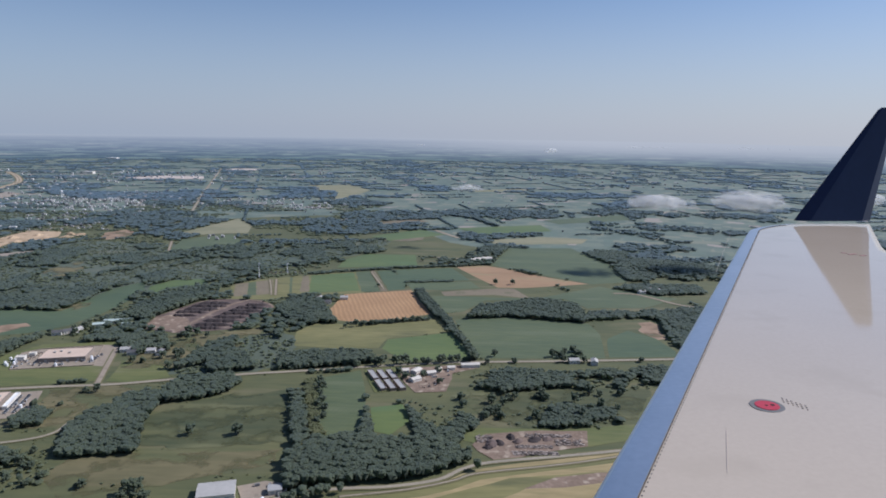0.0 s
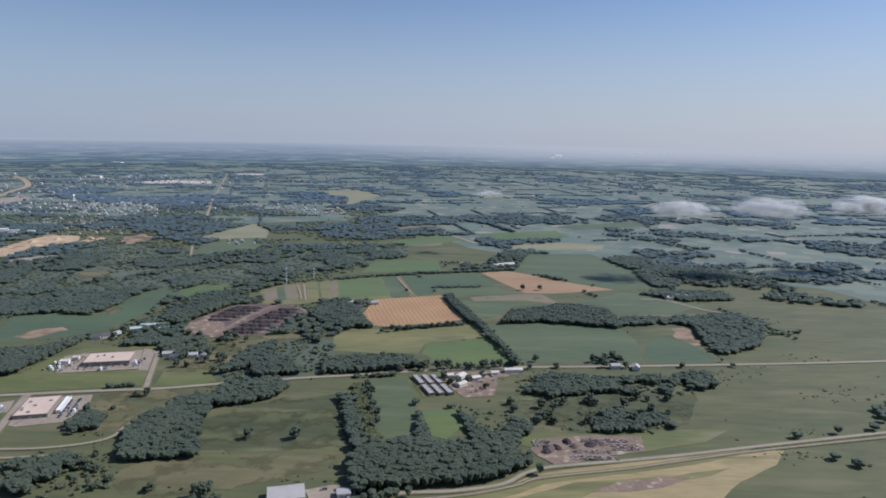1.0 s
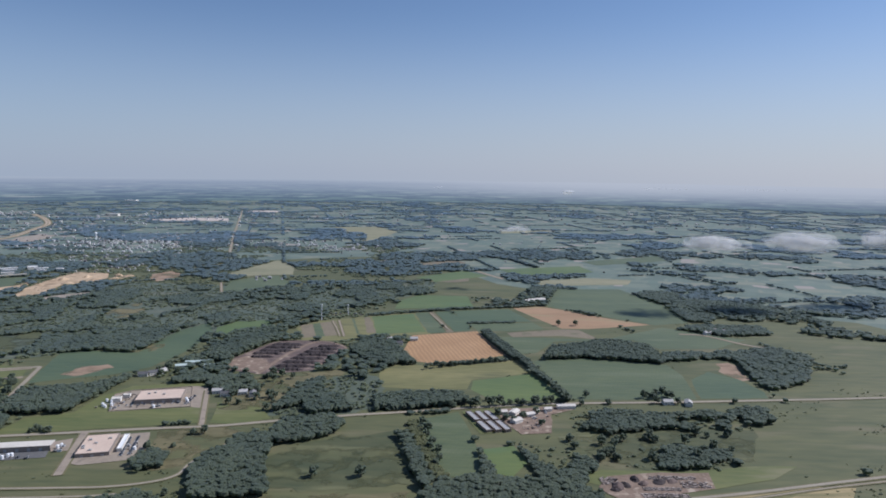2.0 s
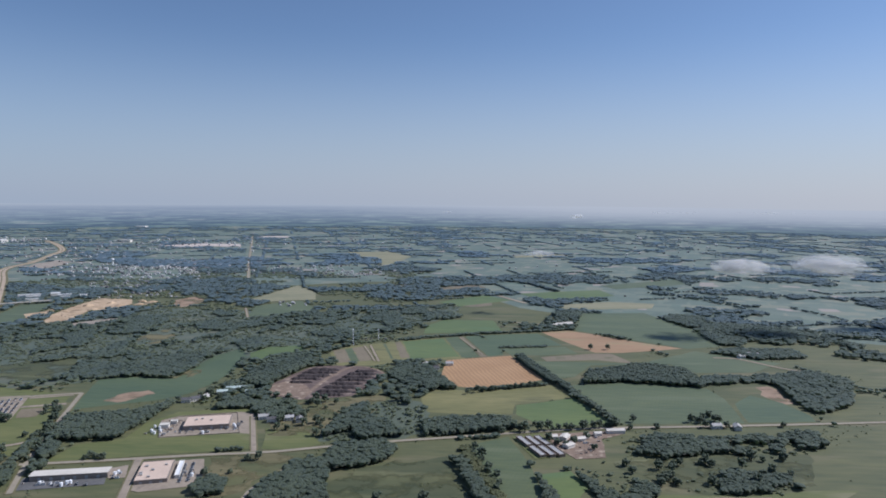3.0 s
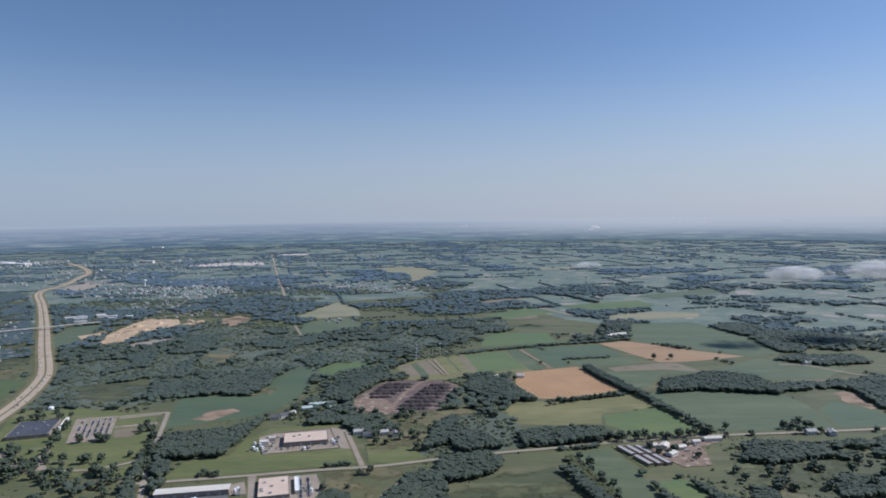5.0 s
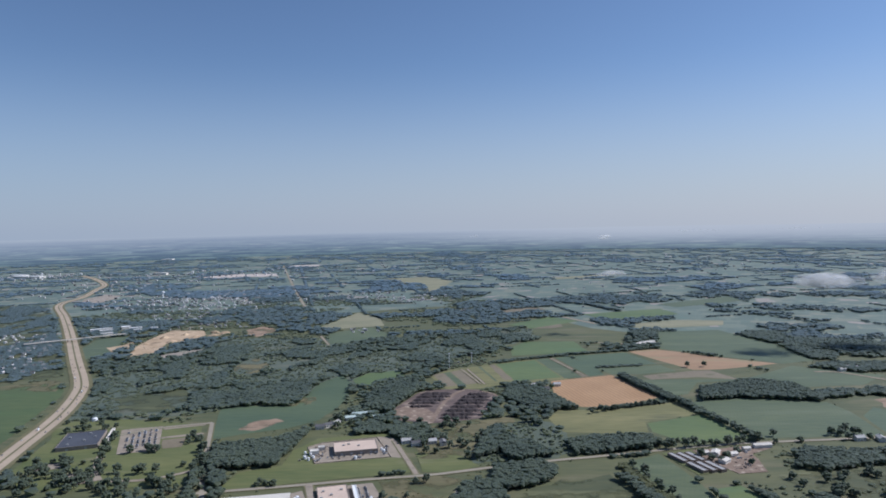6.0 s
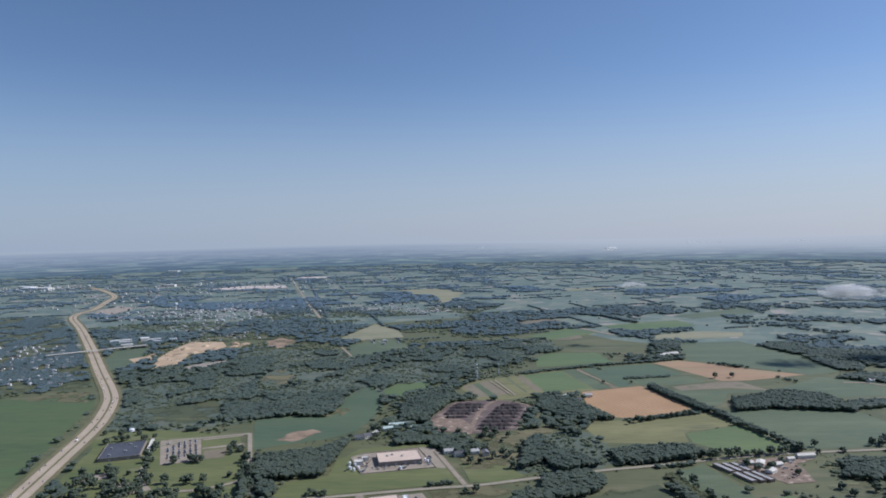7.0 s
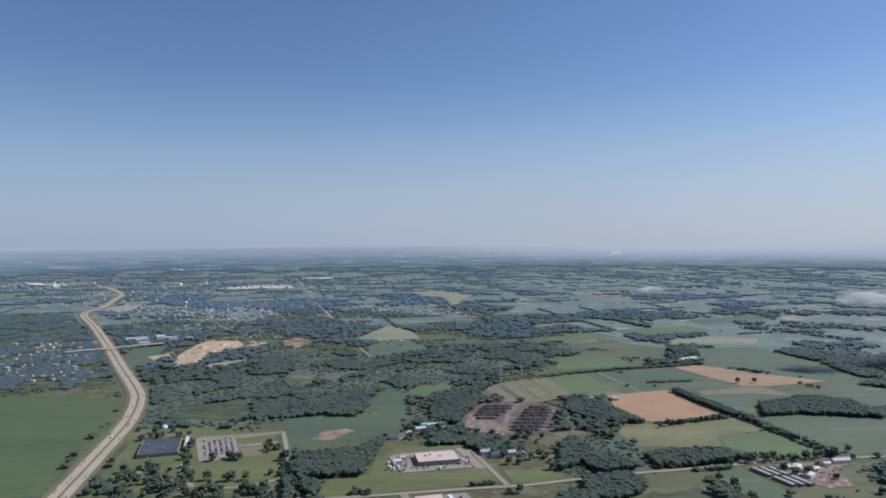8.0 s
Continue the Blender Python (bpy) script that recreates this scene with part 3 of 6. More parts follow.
def field(material, corners, label):
    level[0] += 0.004
    CLEAR.append(corners)
    if material not in ("meadow", "dry_grass", "bare_soil") and not label.startswith("tan "):
        SOWN.append((corners, label))
    paved = material in ("concrete", "asphalt", "gravel", "earth")
    names = {"concrete": "yard", "earth": "yard", "asphalt": "yard", "gravel": "yard", "sand": "sand_pit", "compost": "compost_yard", "lawn": "lawn"}
    ob = sheet(names.get(material, "field"), corners, material, level[0], soft=2.5 if material == "earth" else 0.0 if paved else 7.0 if material in ("meadow", "dry_grass", "bare_soil") else 1.6)
    return tagged(ob, label, names.get(material, "field").replace("_", " "), kind="structure")


field("wheat", [(-121, 698), (-115, 766), (-38, 791), (-12, 686), (-48, 663), (-80, 649), (-112, 660)], "ripe golden wheat field with mown swathes")
field("stubble", [(20, 934), (62, 948), (103, 912), (143, 872), (187, 839), (150, 826), (103, 812), (69, 811), (43, 873)], "reddish tan stubble field beside a farm track")
field("fallow", [(-2, 785), (68, 807), (88, 807), (104, 758), (60, 774), (3, 765)], "narrow strip of pale stubble between green crops")
field("hay", [(-132, 575), (-139, 616), (-125, 645), (-74, 643), (-1, 666), (9, 623), (-51, 599), (-56, 572), (-91, 569)], "pale olive hay meadow with worn patches")
field("clover", [(-50, 597), (9, 621), (27, 552), (-29, 537), (-53, 571)], "bright green clover field along the road")
field("soy", [(13, 666), (70, 676), (149, 659), (153, 623), (142, 554), (32, 549)], "large dull green soybean field with pale streaks")
field("pasture", [(154, 658), (190, 680), (224, 678), (218, 619), (213, 568), (205, 557), (143, 555), (152, 609)], "yellowish worn field margin with bare tracks")
field("maize", [(157, 609), (183, 636), (203, 612), (210, 576), (206, 560), (146, 556)], "dark green maize plot with rounded corner")
field("bare_soil", [(201, 664), (216, 669), (214, 612), (205, 608), (194, 638)], "bare reddish soil patch at a field corner")
field("hay", [(-258, 794), (-242, 830), (-175, 868), (-111, 898), (-93, 773), (-172, 755), (-200, 737), (-239, 735)], "strip-farmed land beside the masts")
for crop, near, far_, words in (("fallow", (-241, -226), (-256, -243), "narrow brown fallow strip"), ("soy", (-226, -216), (-243, -235), "narrow green crop strip"), ("fallow", (-216, -198), (-235, -217), "narrow brown fallow strip"),
                               ("hay", (-191, -181), (-208, -198), "narrow olive crop strip"), ("soy", (-181, -178), (-198, -195), "thin dark green crop strip"), ("hay", (-178, -169), (-195, -184), "narrow olive crop strip"), ("fallow", (-169, -159), (-184, -177), "narrow brown fallow strip")):
    field(crop, [(x, 747 + (x + 241) * 0.37) for x in near] + [(x, 809 + (x + 256) * 0.70) for x in far_[::-1]], words)
field("clover", [(-174, 865), (-120, 886), (-99, 784), (-157, 769)], "light green crop plot")
field("soy", [(-118, 890), (-99, 899), (-75, 783), (-97, 779)], "dark green crop strip")
field("fallow", [(-98, 899), (-93, 899), (-66, 786), (-74, 783)], "narrow bare strip between crops")
field("maize", [(-90, 899), (-70, 908), (-47, 833), (-46, 794), (-65, 787)], "dark green maize strip")
field("maize", [(-68, 909), (13, 926), (36, 849), (-49, 836)], "dark green maize field framed by hedges")
field("soy", [(-47, 830), (37, 842), (47, 806), (-2, 794), (-36, 794)], "green crop field beside the wheat")
field("soy", [(-15, 765), (110, 759), (198, 825), (278, 767), (225, 723), (161, 719), (143, 758), (50, 747), (23, 697), (5, 690)], "green field beside a hedge line")
field("clover", [(-148, 918), (-144, 976), (-118, 1024), (-43, 1021), (-35, 934)], "light green meadow beyond a hedge")
field("soy", [(71, 951), (109, 1094), (214, 1104), (246, 964), (241, 853), (193, 837), (122, 900)], "wide green field beyond the stubble")
field("dry", [(76, 1178), (183, 1220), (263, 1202), (242, 1151), (92, 1126)], "pale green far meadow")
field("maize", [(-475, 669), (-446, 679), (-397, 674), (-393, 770), (-372, 815), (-349, 764), (-349, 701), (-352, 665), (-362, 624), (-387, 599), (-426, 582), (-450, 569)], "dark green field curving round a wood")
field("bare_soil", [(-434, 596), (-426, 621), (-407, 631), (-396, 621), (-409, 603), (-418, 592)], "bare reddish patch in a green field")
field("dry_grass", [(-405, 674), (-395, 707), (-384, 711), (-380, 697), (-388, 679)], "pale sandy field edge beside a wood")
field("clover", [(-354, 790), (-340, 824), (-300, 836), (-291, 804), (-327, 758), (-343, 752)], "light green meadow beyond a tree line")
field("beans", [(-1002, 713), (-847, 769), (-732, 806), (-693, 758), (-681, 731), (-652, 616), (-618, 497), (-609, 453), (-598, 369), (-681, 369)], "big bright green field beside the highway")
field("dry_grass", [(-811, 777), (-735, 812), (-713, 784), (-701, 755), (-762, 765)], "pale mown strip along a field edge")
field("lawn", [(-628, 628), (-560, 637), (-475, 616), (-449, 547), (-428, 465), (-498, 457), (-550, 457), (-582, 491), (-599, 577)], "mown lawn round the dark-roofed building")
field("meadow", [(-199, 415), (-179, 444), (-156, 460), (-114, 473), (-91, 387), (-137, 380), (-163, 375), (-182, 380)], "dark green damp meadow")
field("dry_grass", [(-217, 363), (-178, 371), (-132, 374), (-96, 379), (-98, 361), (-119, 345), (-140, 341), (-163, 330), (-200, 321), (-222, 339)], "tan dry grassland")
field("soy", [(-99, 494), (-65, 515), (-55, 464), (-51, 405), (-76, 397)], "olive field strip beside a shrub row")
field("clover", [(-49, 442), (-27, 449), (-19, 422), (-32, 400), (-43, 405)], "small bright green paddock among trees")
field("meadow", [(8, 467), (94, 481), (159, 484), (135, 427), (67, 412), (30, 419)], "scrubby olive pasture")
field("straw", [(-50, 324), (-24, 334), (1, 342), (17, 356), (57, 368), (119, 385), (153, 393), (181, 392), (167, 373), (136, 352), (111, 325), (93, 290), (-20, 288)], "tan graded slope beside a curving road")
field("hay", [(-53, 324), (-27, 331), (4, 341), (20, 353), (60, 362), (117, 377), (152, 386), (115, 371), (59, 356), (23, 346), (7, 335), (-23, 324)], "dry yellowish terrace on the graded slope")
field("hay", [(-11, 322), (16, 336), (39, 348), (72, 353), (98, 357), (138, 369), (121, 358), (97, 351), (67, 346), (47, 337), (31, 323)], "olive terrace on the graded slope")
field("straw", [(24, 318), (47, 336), (65, 342), (88, 341), (115, 349), (105, 335), (83, 319)], "dry terrace on the graded slope")
field("earth", [(46, 337), (66, 350), (92, 356), (111, 357), (89, 344), (69, 339)], "bare pinkish earth on the graded slope")
field("lawn", [(9, 397), (26, 412), (82, 411), (129, 421), (160, 422), (135, 402), (80, 384), (44, 405), (22, 390)], "small green plot beside the scrapyard")
field("lawn", [(-367, 537), (-352, 567), (-290, 581), (-267, 512), (-262, 483), (-343, 466), (-403, 450), (-398, 487), (-368, 501)], "mown meadow round the tan-roofed works")
field("lawn", [(-255, 483), (-260, 514), (-264, 528), (-232, 529), (-211, 494), (-232, 481)], "light green plot beside a farm drive")
field("dry_grass", [(-255, 592), (-214, 614), (-171, 626), (-181, 551), (-217, 511), (-258, 512), (-269, 553)], "dry yellowish meadow beyond the compost yard")
field("dry_grass", [(-287, 466), (-225, 477), (-217, 468), (-236, 455), (-244, 418), (-260, 401), (-282, 412), (-280, 443)], "tan grass beside the lot")
field("dry", [(-481, 1202), (-434, 1404), (-378, 1316), (-359, 1212), (-413, 1200), (-452, 1175)], "pale hay field in the middle distance")
field("soy", [(-449, 1137), (-382, 1199), (-332, 1099), (-390, 1036), (-430, 1037)], "green field in the middle distance")
field("bare_soil", [(-610, 1192), (-588, 1233), (-550, 1184), (-561, 1111), (-590, 1135)], "sandy tan clearing")
field("dry_grass", [(-531, 876), (-514, 938), (-483, 875), (-486, 827), (-518, 847)], "dry tan clearing among woods")
field("soy", [(-815, 998), (-852, 1131), (-800, 1147), (-778, 1072), (-753, 974), (-771, 944)], "green strip beside the sand pit")
field("meadow", [(-614, 720), (-560, 773), (-528, 731), (-515, 667), (-578, 662)], "open scrubland between woods")
field("sand", [(-712, 951), (-742, 1035), (-754, 1146), (-750, 1203), (-689, 1195), (-666, 1143), (-679, 1086), (-703, 1065), (-680, 959)], "pale sand and gravel pit")
field("gravel", [(-672, 942), (-668, 967), (-648, 994), (-617, 1012), (-612, 984), (-633, 949)], "grey gravel heaps and pond edge")
field("sand", [(-788, 1036), (-766, 1066), (-749, 1035), (-759, 997)], "sandy access apron")
field("compost", [(-292, 660), (-271, 720), (-258, 733), (-223, 735), (-203, 731), (-183, 707), (-188, 677), (-205, 620), (-249, 607), (-288, 620)], "dark compost yard with brown soil")
field("earth", [(-291, 655), (-281, 668), (-258, 656), (-250, 640), (-252, 612), (-287, 623)], "bare pinkish soil of the compost yard")
field("concrete", [(-357, 543), (-346, 554), (-296, 569), (-284, 565), (-270, 514), (-284, 517), (-342, 503)], "pale concrete yard round the tan-roofed works")
field("concrete", [(-331, 453), (-291, 463), (-281, 436), (-285, 416), (-313, 407), (-320, 409)], "pale concrete lot of the second works")
field("concrete", [(-350, 444), (-340, 450), (-332, 429), (-343, 427)], "pale concrete apron beside the warehouse")
field("asphalt", [(-400, 426), (-348, 436), (-341, 418), (-396, 406)], "grey truck yard behind the warehouse")
field("concrete", [(-546, 601), (-511, 611), (-485, 542), (-517, 533)], "car park with tan planted strips")
field("fallow", [(-493, 569), (-474, 576), (-468, 550), (-483, 546)], "worn tan plot beside the car park")
field("concrete", [(-509, 607), (-473, 620), (-470, 612), (-505, 600)], "pale path round a lawn")
field("concrete", [(-498, 578), (-464, 589), (-461, 584), (-496, 573)], "pale path round a lawn")
field("concrete", [(-575, 507), (-549, 517), (-540, 506), (-565, 494)], "front apron of the dark-roofed building")
field("concrete", [(-536, 489), (-513, 496), (-499, 477), (-517, 465)], "small front car park among trees")
field("concrete", [(-531, 528), (-526, 533), (-516, 503), (-519, 496)], "pale walk beside the dark-roofed building")
field("earth", [(-35, 522), (-10, 525), (29, 535), (30, 524), (9, 511), (4, 473), (-19, 470), (-29, 492)], "earthen farmyard with pale tracks")
field("lawn", [(-62, 515), (-37, 524), (-27, 476), (-49, 469)], "mown pad under the long sheds")
field("earth", [(20, 388), (29, 403), (49, 407), (80, 409), (96, 410), (92, 388), (72, 382), (44, 370), (32, 369), (23, 380)], "scrapyard of brown earth")
field("concrete", [(-110, 335), (-96, 341), (-86, 339), (-83, 328), (-100, 314)], "pale yard beside a grey-roofed building")
field("meadow", [(-1030, 781), (-1779, 1623), (-1254, 1648), (-838, 998), (-738, 831)], "dark leafy gardens of the suburb")
field("pale_soil", [(-1190, 2470), (-1092, 2600), (-925, 2590), (-885, 2470), (-1000, 2445), (-1109, 2400)], "long pale field in the far distance")
field("pale_soil", [(-1010, 3020), (-960, 3110), (-850, 3110), (-840, 3010)], "long pale field in the far distance")
field("gravel", [(-1240, 1790), (-1225, 1870), (-1170, 1860), (-1140, 1720), (-1150, 1670), (-1200, 1700)], "bare building ground beside the far highway")
field("fallow", [(-100, 1224), (-33, 1214), (-36, 1166), (-61, 1149), (-103, 1155)], "tan fallow field among far hedges")
field("dry", [(-458, 2260), (-314, 2290), (-231, 2104), (-291, 1781), (-325, 2026)], "pale far meadow at a town's edge")
field("dry", [(87, 2166), (267, 2244), (262, 2178), (98, 2104)], "pale far strip among woods")
field("clover", [(28, 1316), (201, 1377), (213, 1295), (68, 1226)], "green far field beyond the woods")
field("soy", [(219, 1450), (422, 1567), (416, 1483), (241, 1394)], "green far field beyond the woods")
field("clover", [(-132, 1197), (-42, 1287), (5, 1228), (-93, 1152)], "light green far field among hedges")
field("fallow", [(-141, 1387), (-54, 1439), (-33, 1401), (-118, 1336)], "tan far field among hedges")


def curve_through(line, steps=6):
    p = [Vector((x, y, 0)) for x, y in line]
    p = [2 * p[0] - p[1]] + p + [2 * p[-1] - p[-2]]
    out = []
    for a, b, c, d in zip(p, p[1:], p[2:], p[3:]):
        for i in range(steps):
            t = i / steps
            out.append(0.5 * (2 * b + (c - a) * t + (2 * a - 5 * b + 4 * c - d) * t * t + (3 * b - a - 3 * c + d) * t ** 3))
    return out + [p[-2]]


def ribbon(name, line, width, material, z, offset=0.0):
    pts = curve_through(line)
    verts, faces = [], []
    for i, q in enumerate(pts):
        d = (pts[min(i + 1, len(pts) - 1)] - pts[max(i - 1, 0)]).normalized()
        side = Vector((d.y, -d.x, 0))
        for s in (-0.5, 0.5):
            v = q + side * (offset + s * width)
            verts.append((v.x, v.y, float(height(v.x, v.y)) + z))
    for i in range(len(pts) - 1):
        faces.append((2 * i + 1, 2 * i + 3, 2 * i + 2, 2 * i))
    return mesh_of(name, verts, faces, material)


def road(name, line, width):
    level[0] += 0.004
    LINES.append((line, width * 0.5 + 3))
    verge = ribbon(name + "_verge", line, width + 2.5, "verge", level[0])
    ob = ribbon(name, line, width, "concrete" if "drive" in name or "track" in name else "old_asphalt", level[0] + 0.05)
    for o, words in ((ob, "pale grey country road with grassy verges"), (verge, "dry grassy road verge")):
        if o:
            tagged(o, words, "road" if o is ob else "verge", kind="structure")


road("county_road", [(-417, 448), (-352, 459), (-293, 470), (-247, 477), (-209, 488), (-152, 503), (-118, 510), (-61, 523), (9, 536), (105, 544), (200, 553), (319, 566), (590, 600)], 3.6)
road("works_drive", [(-259, 478), (-278, 541), (-283, 558)], 3.6)
road("works_drive", [(-318, 392), (-338, 462)], 5)
road("valley_lane", [(-470, 372), (-380, 372), (-302, 376), (-276, 379), (-255, 386), (-244, 396), (-242, 414), (-228, 446)], 1.8)
road("valley_lane", [(-360, 360), (-295, 365), (-270, 369)], 1.6)
road("campus_road", [(-466, 619), (-447, 556), (-431, 502), (-411, 445), (-394, 402)], 3.6)
road("campus_road", [(-540, 586), (-510, 606), (-466, 619)], 4)
road("campus_drive", [(-494, 473), (-466, 475), (-442, 488), (-430, 502)], 3.5)
road("bank_road", [(-100, 314), (-77, 328), (-54, 334), (-27, 337), (-1, 345), (14, 358), (31, 366), (75, 375), (119, 385), (189, 403), (393, 453)], 2.6)
road("farm_track", [(-213, 838), (-194, 756)], 2.2)
road("farm_track", [(207, 790), (236, 783), (269, 740), (301, 723)], 4)
road("far_road", [(-1022, 3084), (-833, 2416), (-672, 1851), (-574, 1518)], 6)
road("far_track", [(-458, 1114), (-428, 1027)], 3)
road("bridge_road", [(-807, 1150), (-780, 1165), (-740, 1215), (-680, 1290)], 4)
road("far_road", [(-16, 1284), (16, 1217), (28, 1192)], 8)
road("farm_track", [(56, 983), (14, 998), (-21, 1009)], 3)
road("farm_track", [(-97, 892), (-83, 839), (-71, 793)], 2)
road("farm_track", [(-221, 836), (-209, 795), (-199, 757)], 1.6)
road("slope_track", [(-53, 326), (-18, 334), (7, 344), (23, 353), (74, 365), (117, 378), (187, 397), (385, 443)], 1.1)
HIGHWAY = [(-581, 409), (-593, 461), (-613, 552), (-636, 652), (-667, 741), (-699, 805), (-785, 944), (-919, 1163), (-1080, 1419), (-1206, 1610), (-1248, 1712), (-1266, 1825), (-1345, 2046), (-1417, 2232), (-1588, 2489), (-1740, 2675)]
BRIDGE = [(-935, 1057), (-899, 1090), (-868, 1112), (-810, 1148)]
WORKS_YARD = [(-356, 543), (-346, 554), (-299, 567), (-282, 517), (-342, 504)]


def highway():
    LINES.append((HIGHWAY, 17))
    tagged(ribbon("highway_verge", HIGHWAY, 25, "verge", 0.5), "dry grassy highway verge and median", "verge", kind="structure")
    for off in (-4.6, 4.6):
        tagged(ribbon("highway", HIGHWAY, 6.9, "highway", 0.6, off), "pale concrete highway carriageway with several lanes", "road", kind="structure")


highway()


def bridge():
    (x0, y0), (x1, y1) = BRIDGE[0], BRIDGE[-1]
    ob = thing("overpass", pose((x0 + x1) / 2, (y0 + y1) / 2, 0, 0, 0, math.degrees(math.atan2(y1 - y0, x1 - x0))), "pale concrete road bridge over the highway", "bridge", kind="structure")
    h = math.hypot(x1 - x0, y1 - y0) / 2
    part("deck", boxes((-h, -2.6, 4.2, h, 2.6, 4.9)), "white_roof", ob)
    for s in (-1, 1):
        part("parapet", boxes((-h, s * 2.6 - 0.2, 4.9, h, s * 2.6 + 0.2, 5.4)), "white_roof", ob)
        part("pier", boxes((s * 14 - 0.7, -2, 0, s * 14 + 0.7, 2, 4.2)), "concrete", ob)


bridge()

# ---- woods ----
ICO = []
for sub in (1, 2):
    bm = bmesh.new()
    bmesh.ops.create_icosphere(bm, subdivisions=sub, radius=1.0)
    bm.verts.ensure_lookup_table()
    ICO.append((np.array([v.co[:] for v in bm.verts]), np.array([[v.index for v in f.verts] for f in bm.faces])))
    bm.free()
rng = np.random.default_rng(7)


def lumps(name, px, py, size, tall, material, lobes=1, sub=0, spread=0.55, fine=1.0, smooth=True, stretch=1.0, flat=1.0):
    """Tree crowns as uneven clumps standing at px, py: lobes clumps for each tree."""
    base, tris = ICO[sub]
    n = len(px)
    idx = np.repeat(np.arange(n), lobes)
    m = len(idx)
    first = np.arange(m) % lobes == 0
    s = size[idx] * rng.uniform(0.4, 0.85, m) * np.where(first, 1.5, fine)
    ox, oy = rng.normal(0, spread, (2, m)) * size[idx] * np.where(first, 0.2, 1.0)
    top = tall[idx]
    zc = np.where(first, 0.42, rng.uniform(0.3, 0.95, m)) * top
    ang = rng.uniform(0, math.tau, m)
    jit = rng.uniform(0.6, 1.4, (m, len(base), 1))
    v = base[None] * jit
    c, sn = np.cos(ang)[:, None], np.sin(ang)[:, None]
    x = v[:, :, 0] * c - v[:, :, 1] * sn
    y = v[:, :, 0] * sn + v[:, :, 1] * c
    z = v[:, :, 2] * rng.uniform(0.75, 1.1, m)[:, None] * flat
    gx, gy = px[idx] + ox, py[idx] + oy
    verts = np.stack([x * s[:, None] * stretch + gx[:, None], y * s[:, None] + gy[:, None], z * np.minimum(s, zc * 1.0)[:, None] * 1.0 + (zc + height(gx, gy))[:, None]], -1)
    faces = tris[None] + (np.arange(m) * len(base))[:, None, None]
    return mesh_of(name, verts.reshape(-1, 3), faces.reshape(-1, 3), material, smooth)


def scatter(poly, gap):
    xs, ys = [p[0] for p in poly], [p[1] for p in poly]
    gx, gy = np.meshgrid(np.arange(min(xs), max(xs), gap), np.arange(min(ys), max(ys), gap))
    gx, gy = gx.ravel() + rng.uniform(-0.5, 0.5, gx.size) * gap, gy.ravel() + rng.uniform(-0.5, 0.5, gy.size) * gap
    keep = inside(gx, gy, poly)
    for line, w in LINES:
        keep &= ~near_line(gx, gy, line, w)
    return gx[keep], gy[keep]


def canopy(name, px, py, wide, tall, material, lobes=6, sub=1):
    """Closed woodland: rounded crowns that touch, each roughened by smaller clumps on its upper side."""
    base, tris = ICO[sub]
    small, small_tris = ICO[0]
    n = len(px)
    dome = np.minimum(tall * 0.35, wide * 0.44)
    up = tall - dome
    ang = rng.uniform(0, math.tau, n)
    c, sn = np.cos(ang)[:, None], np.sin(ang)[:, None]
    v = base[None] * rng.uniform(0.76, 1.24, (n, len(base), 1))
    x, y = v[:, :, 0] * c - v[:, :, 1] * sn, v[:, :, 0] * sn + v[:, :, 1] * c
    verts = [np.stack([x * wide[:, None] + px[:, None], y * wide[:, None] + py[:, None], np.where(v[:, :, 2] > 0, v[:, :, 2] * dome[:, None], v[:, :, 2] * (up * 0.8)[:, None]) + up[:, None]], -1).reshape(-1, 3)]
    faces = [(tris[None] + (np.arange(n) * len(base))[:, None, None]).reshape(-1, 3)]
    if lobes:
        m = n * lobes
        k = np.repeat(np.arange(n), lobes)
        a, rise = rng.uniform(0, math.tau, m), rng.uniform(0.05, 1.0, m)
        flat = np.sqrt(1 - rise ** 2 * 0.9)
        s = wide[k] * rng.uniform(0.2, 0.36, m)
        w = small[None] * rng.uniform(0.8, 1.2, (m, len(small), 1))
        cx, cy, cz = px[k] + wide[k] * 0.8 * flat * np.cos(a), py[k] + wide[k] * 0.8 * flat * np.sin(a), up[k] + dome[k] * 0.8 * rise
        verts.append(np.stack([w[:, :, 0] * s[:, None] + cx[:, None], w[:, :, 1] * s[:, None] + cy[:, None], w[:, :, 2] * (s * 0.7)[:, None] + cz[:, None]], -1).reshape(-1, 3))
        faces.append((small_tris[None] + (n * len(base) + np.arange(m) * len(small))[:, None, None]).reshape(-1, 3))
    return mesh_of(name, np.concatenate(verts), np.concatenate(faces), material, False)


WOODS = []


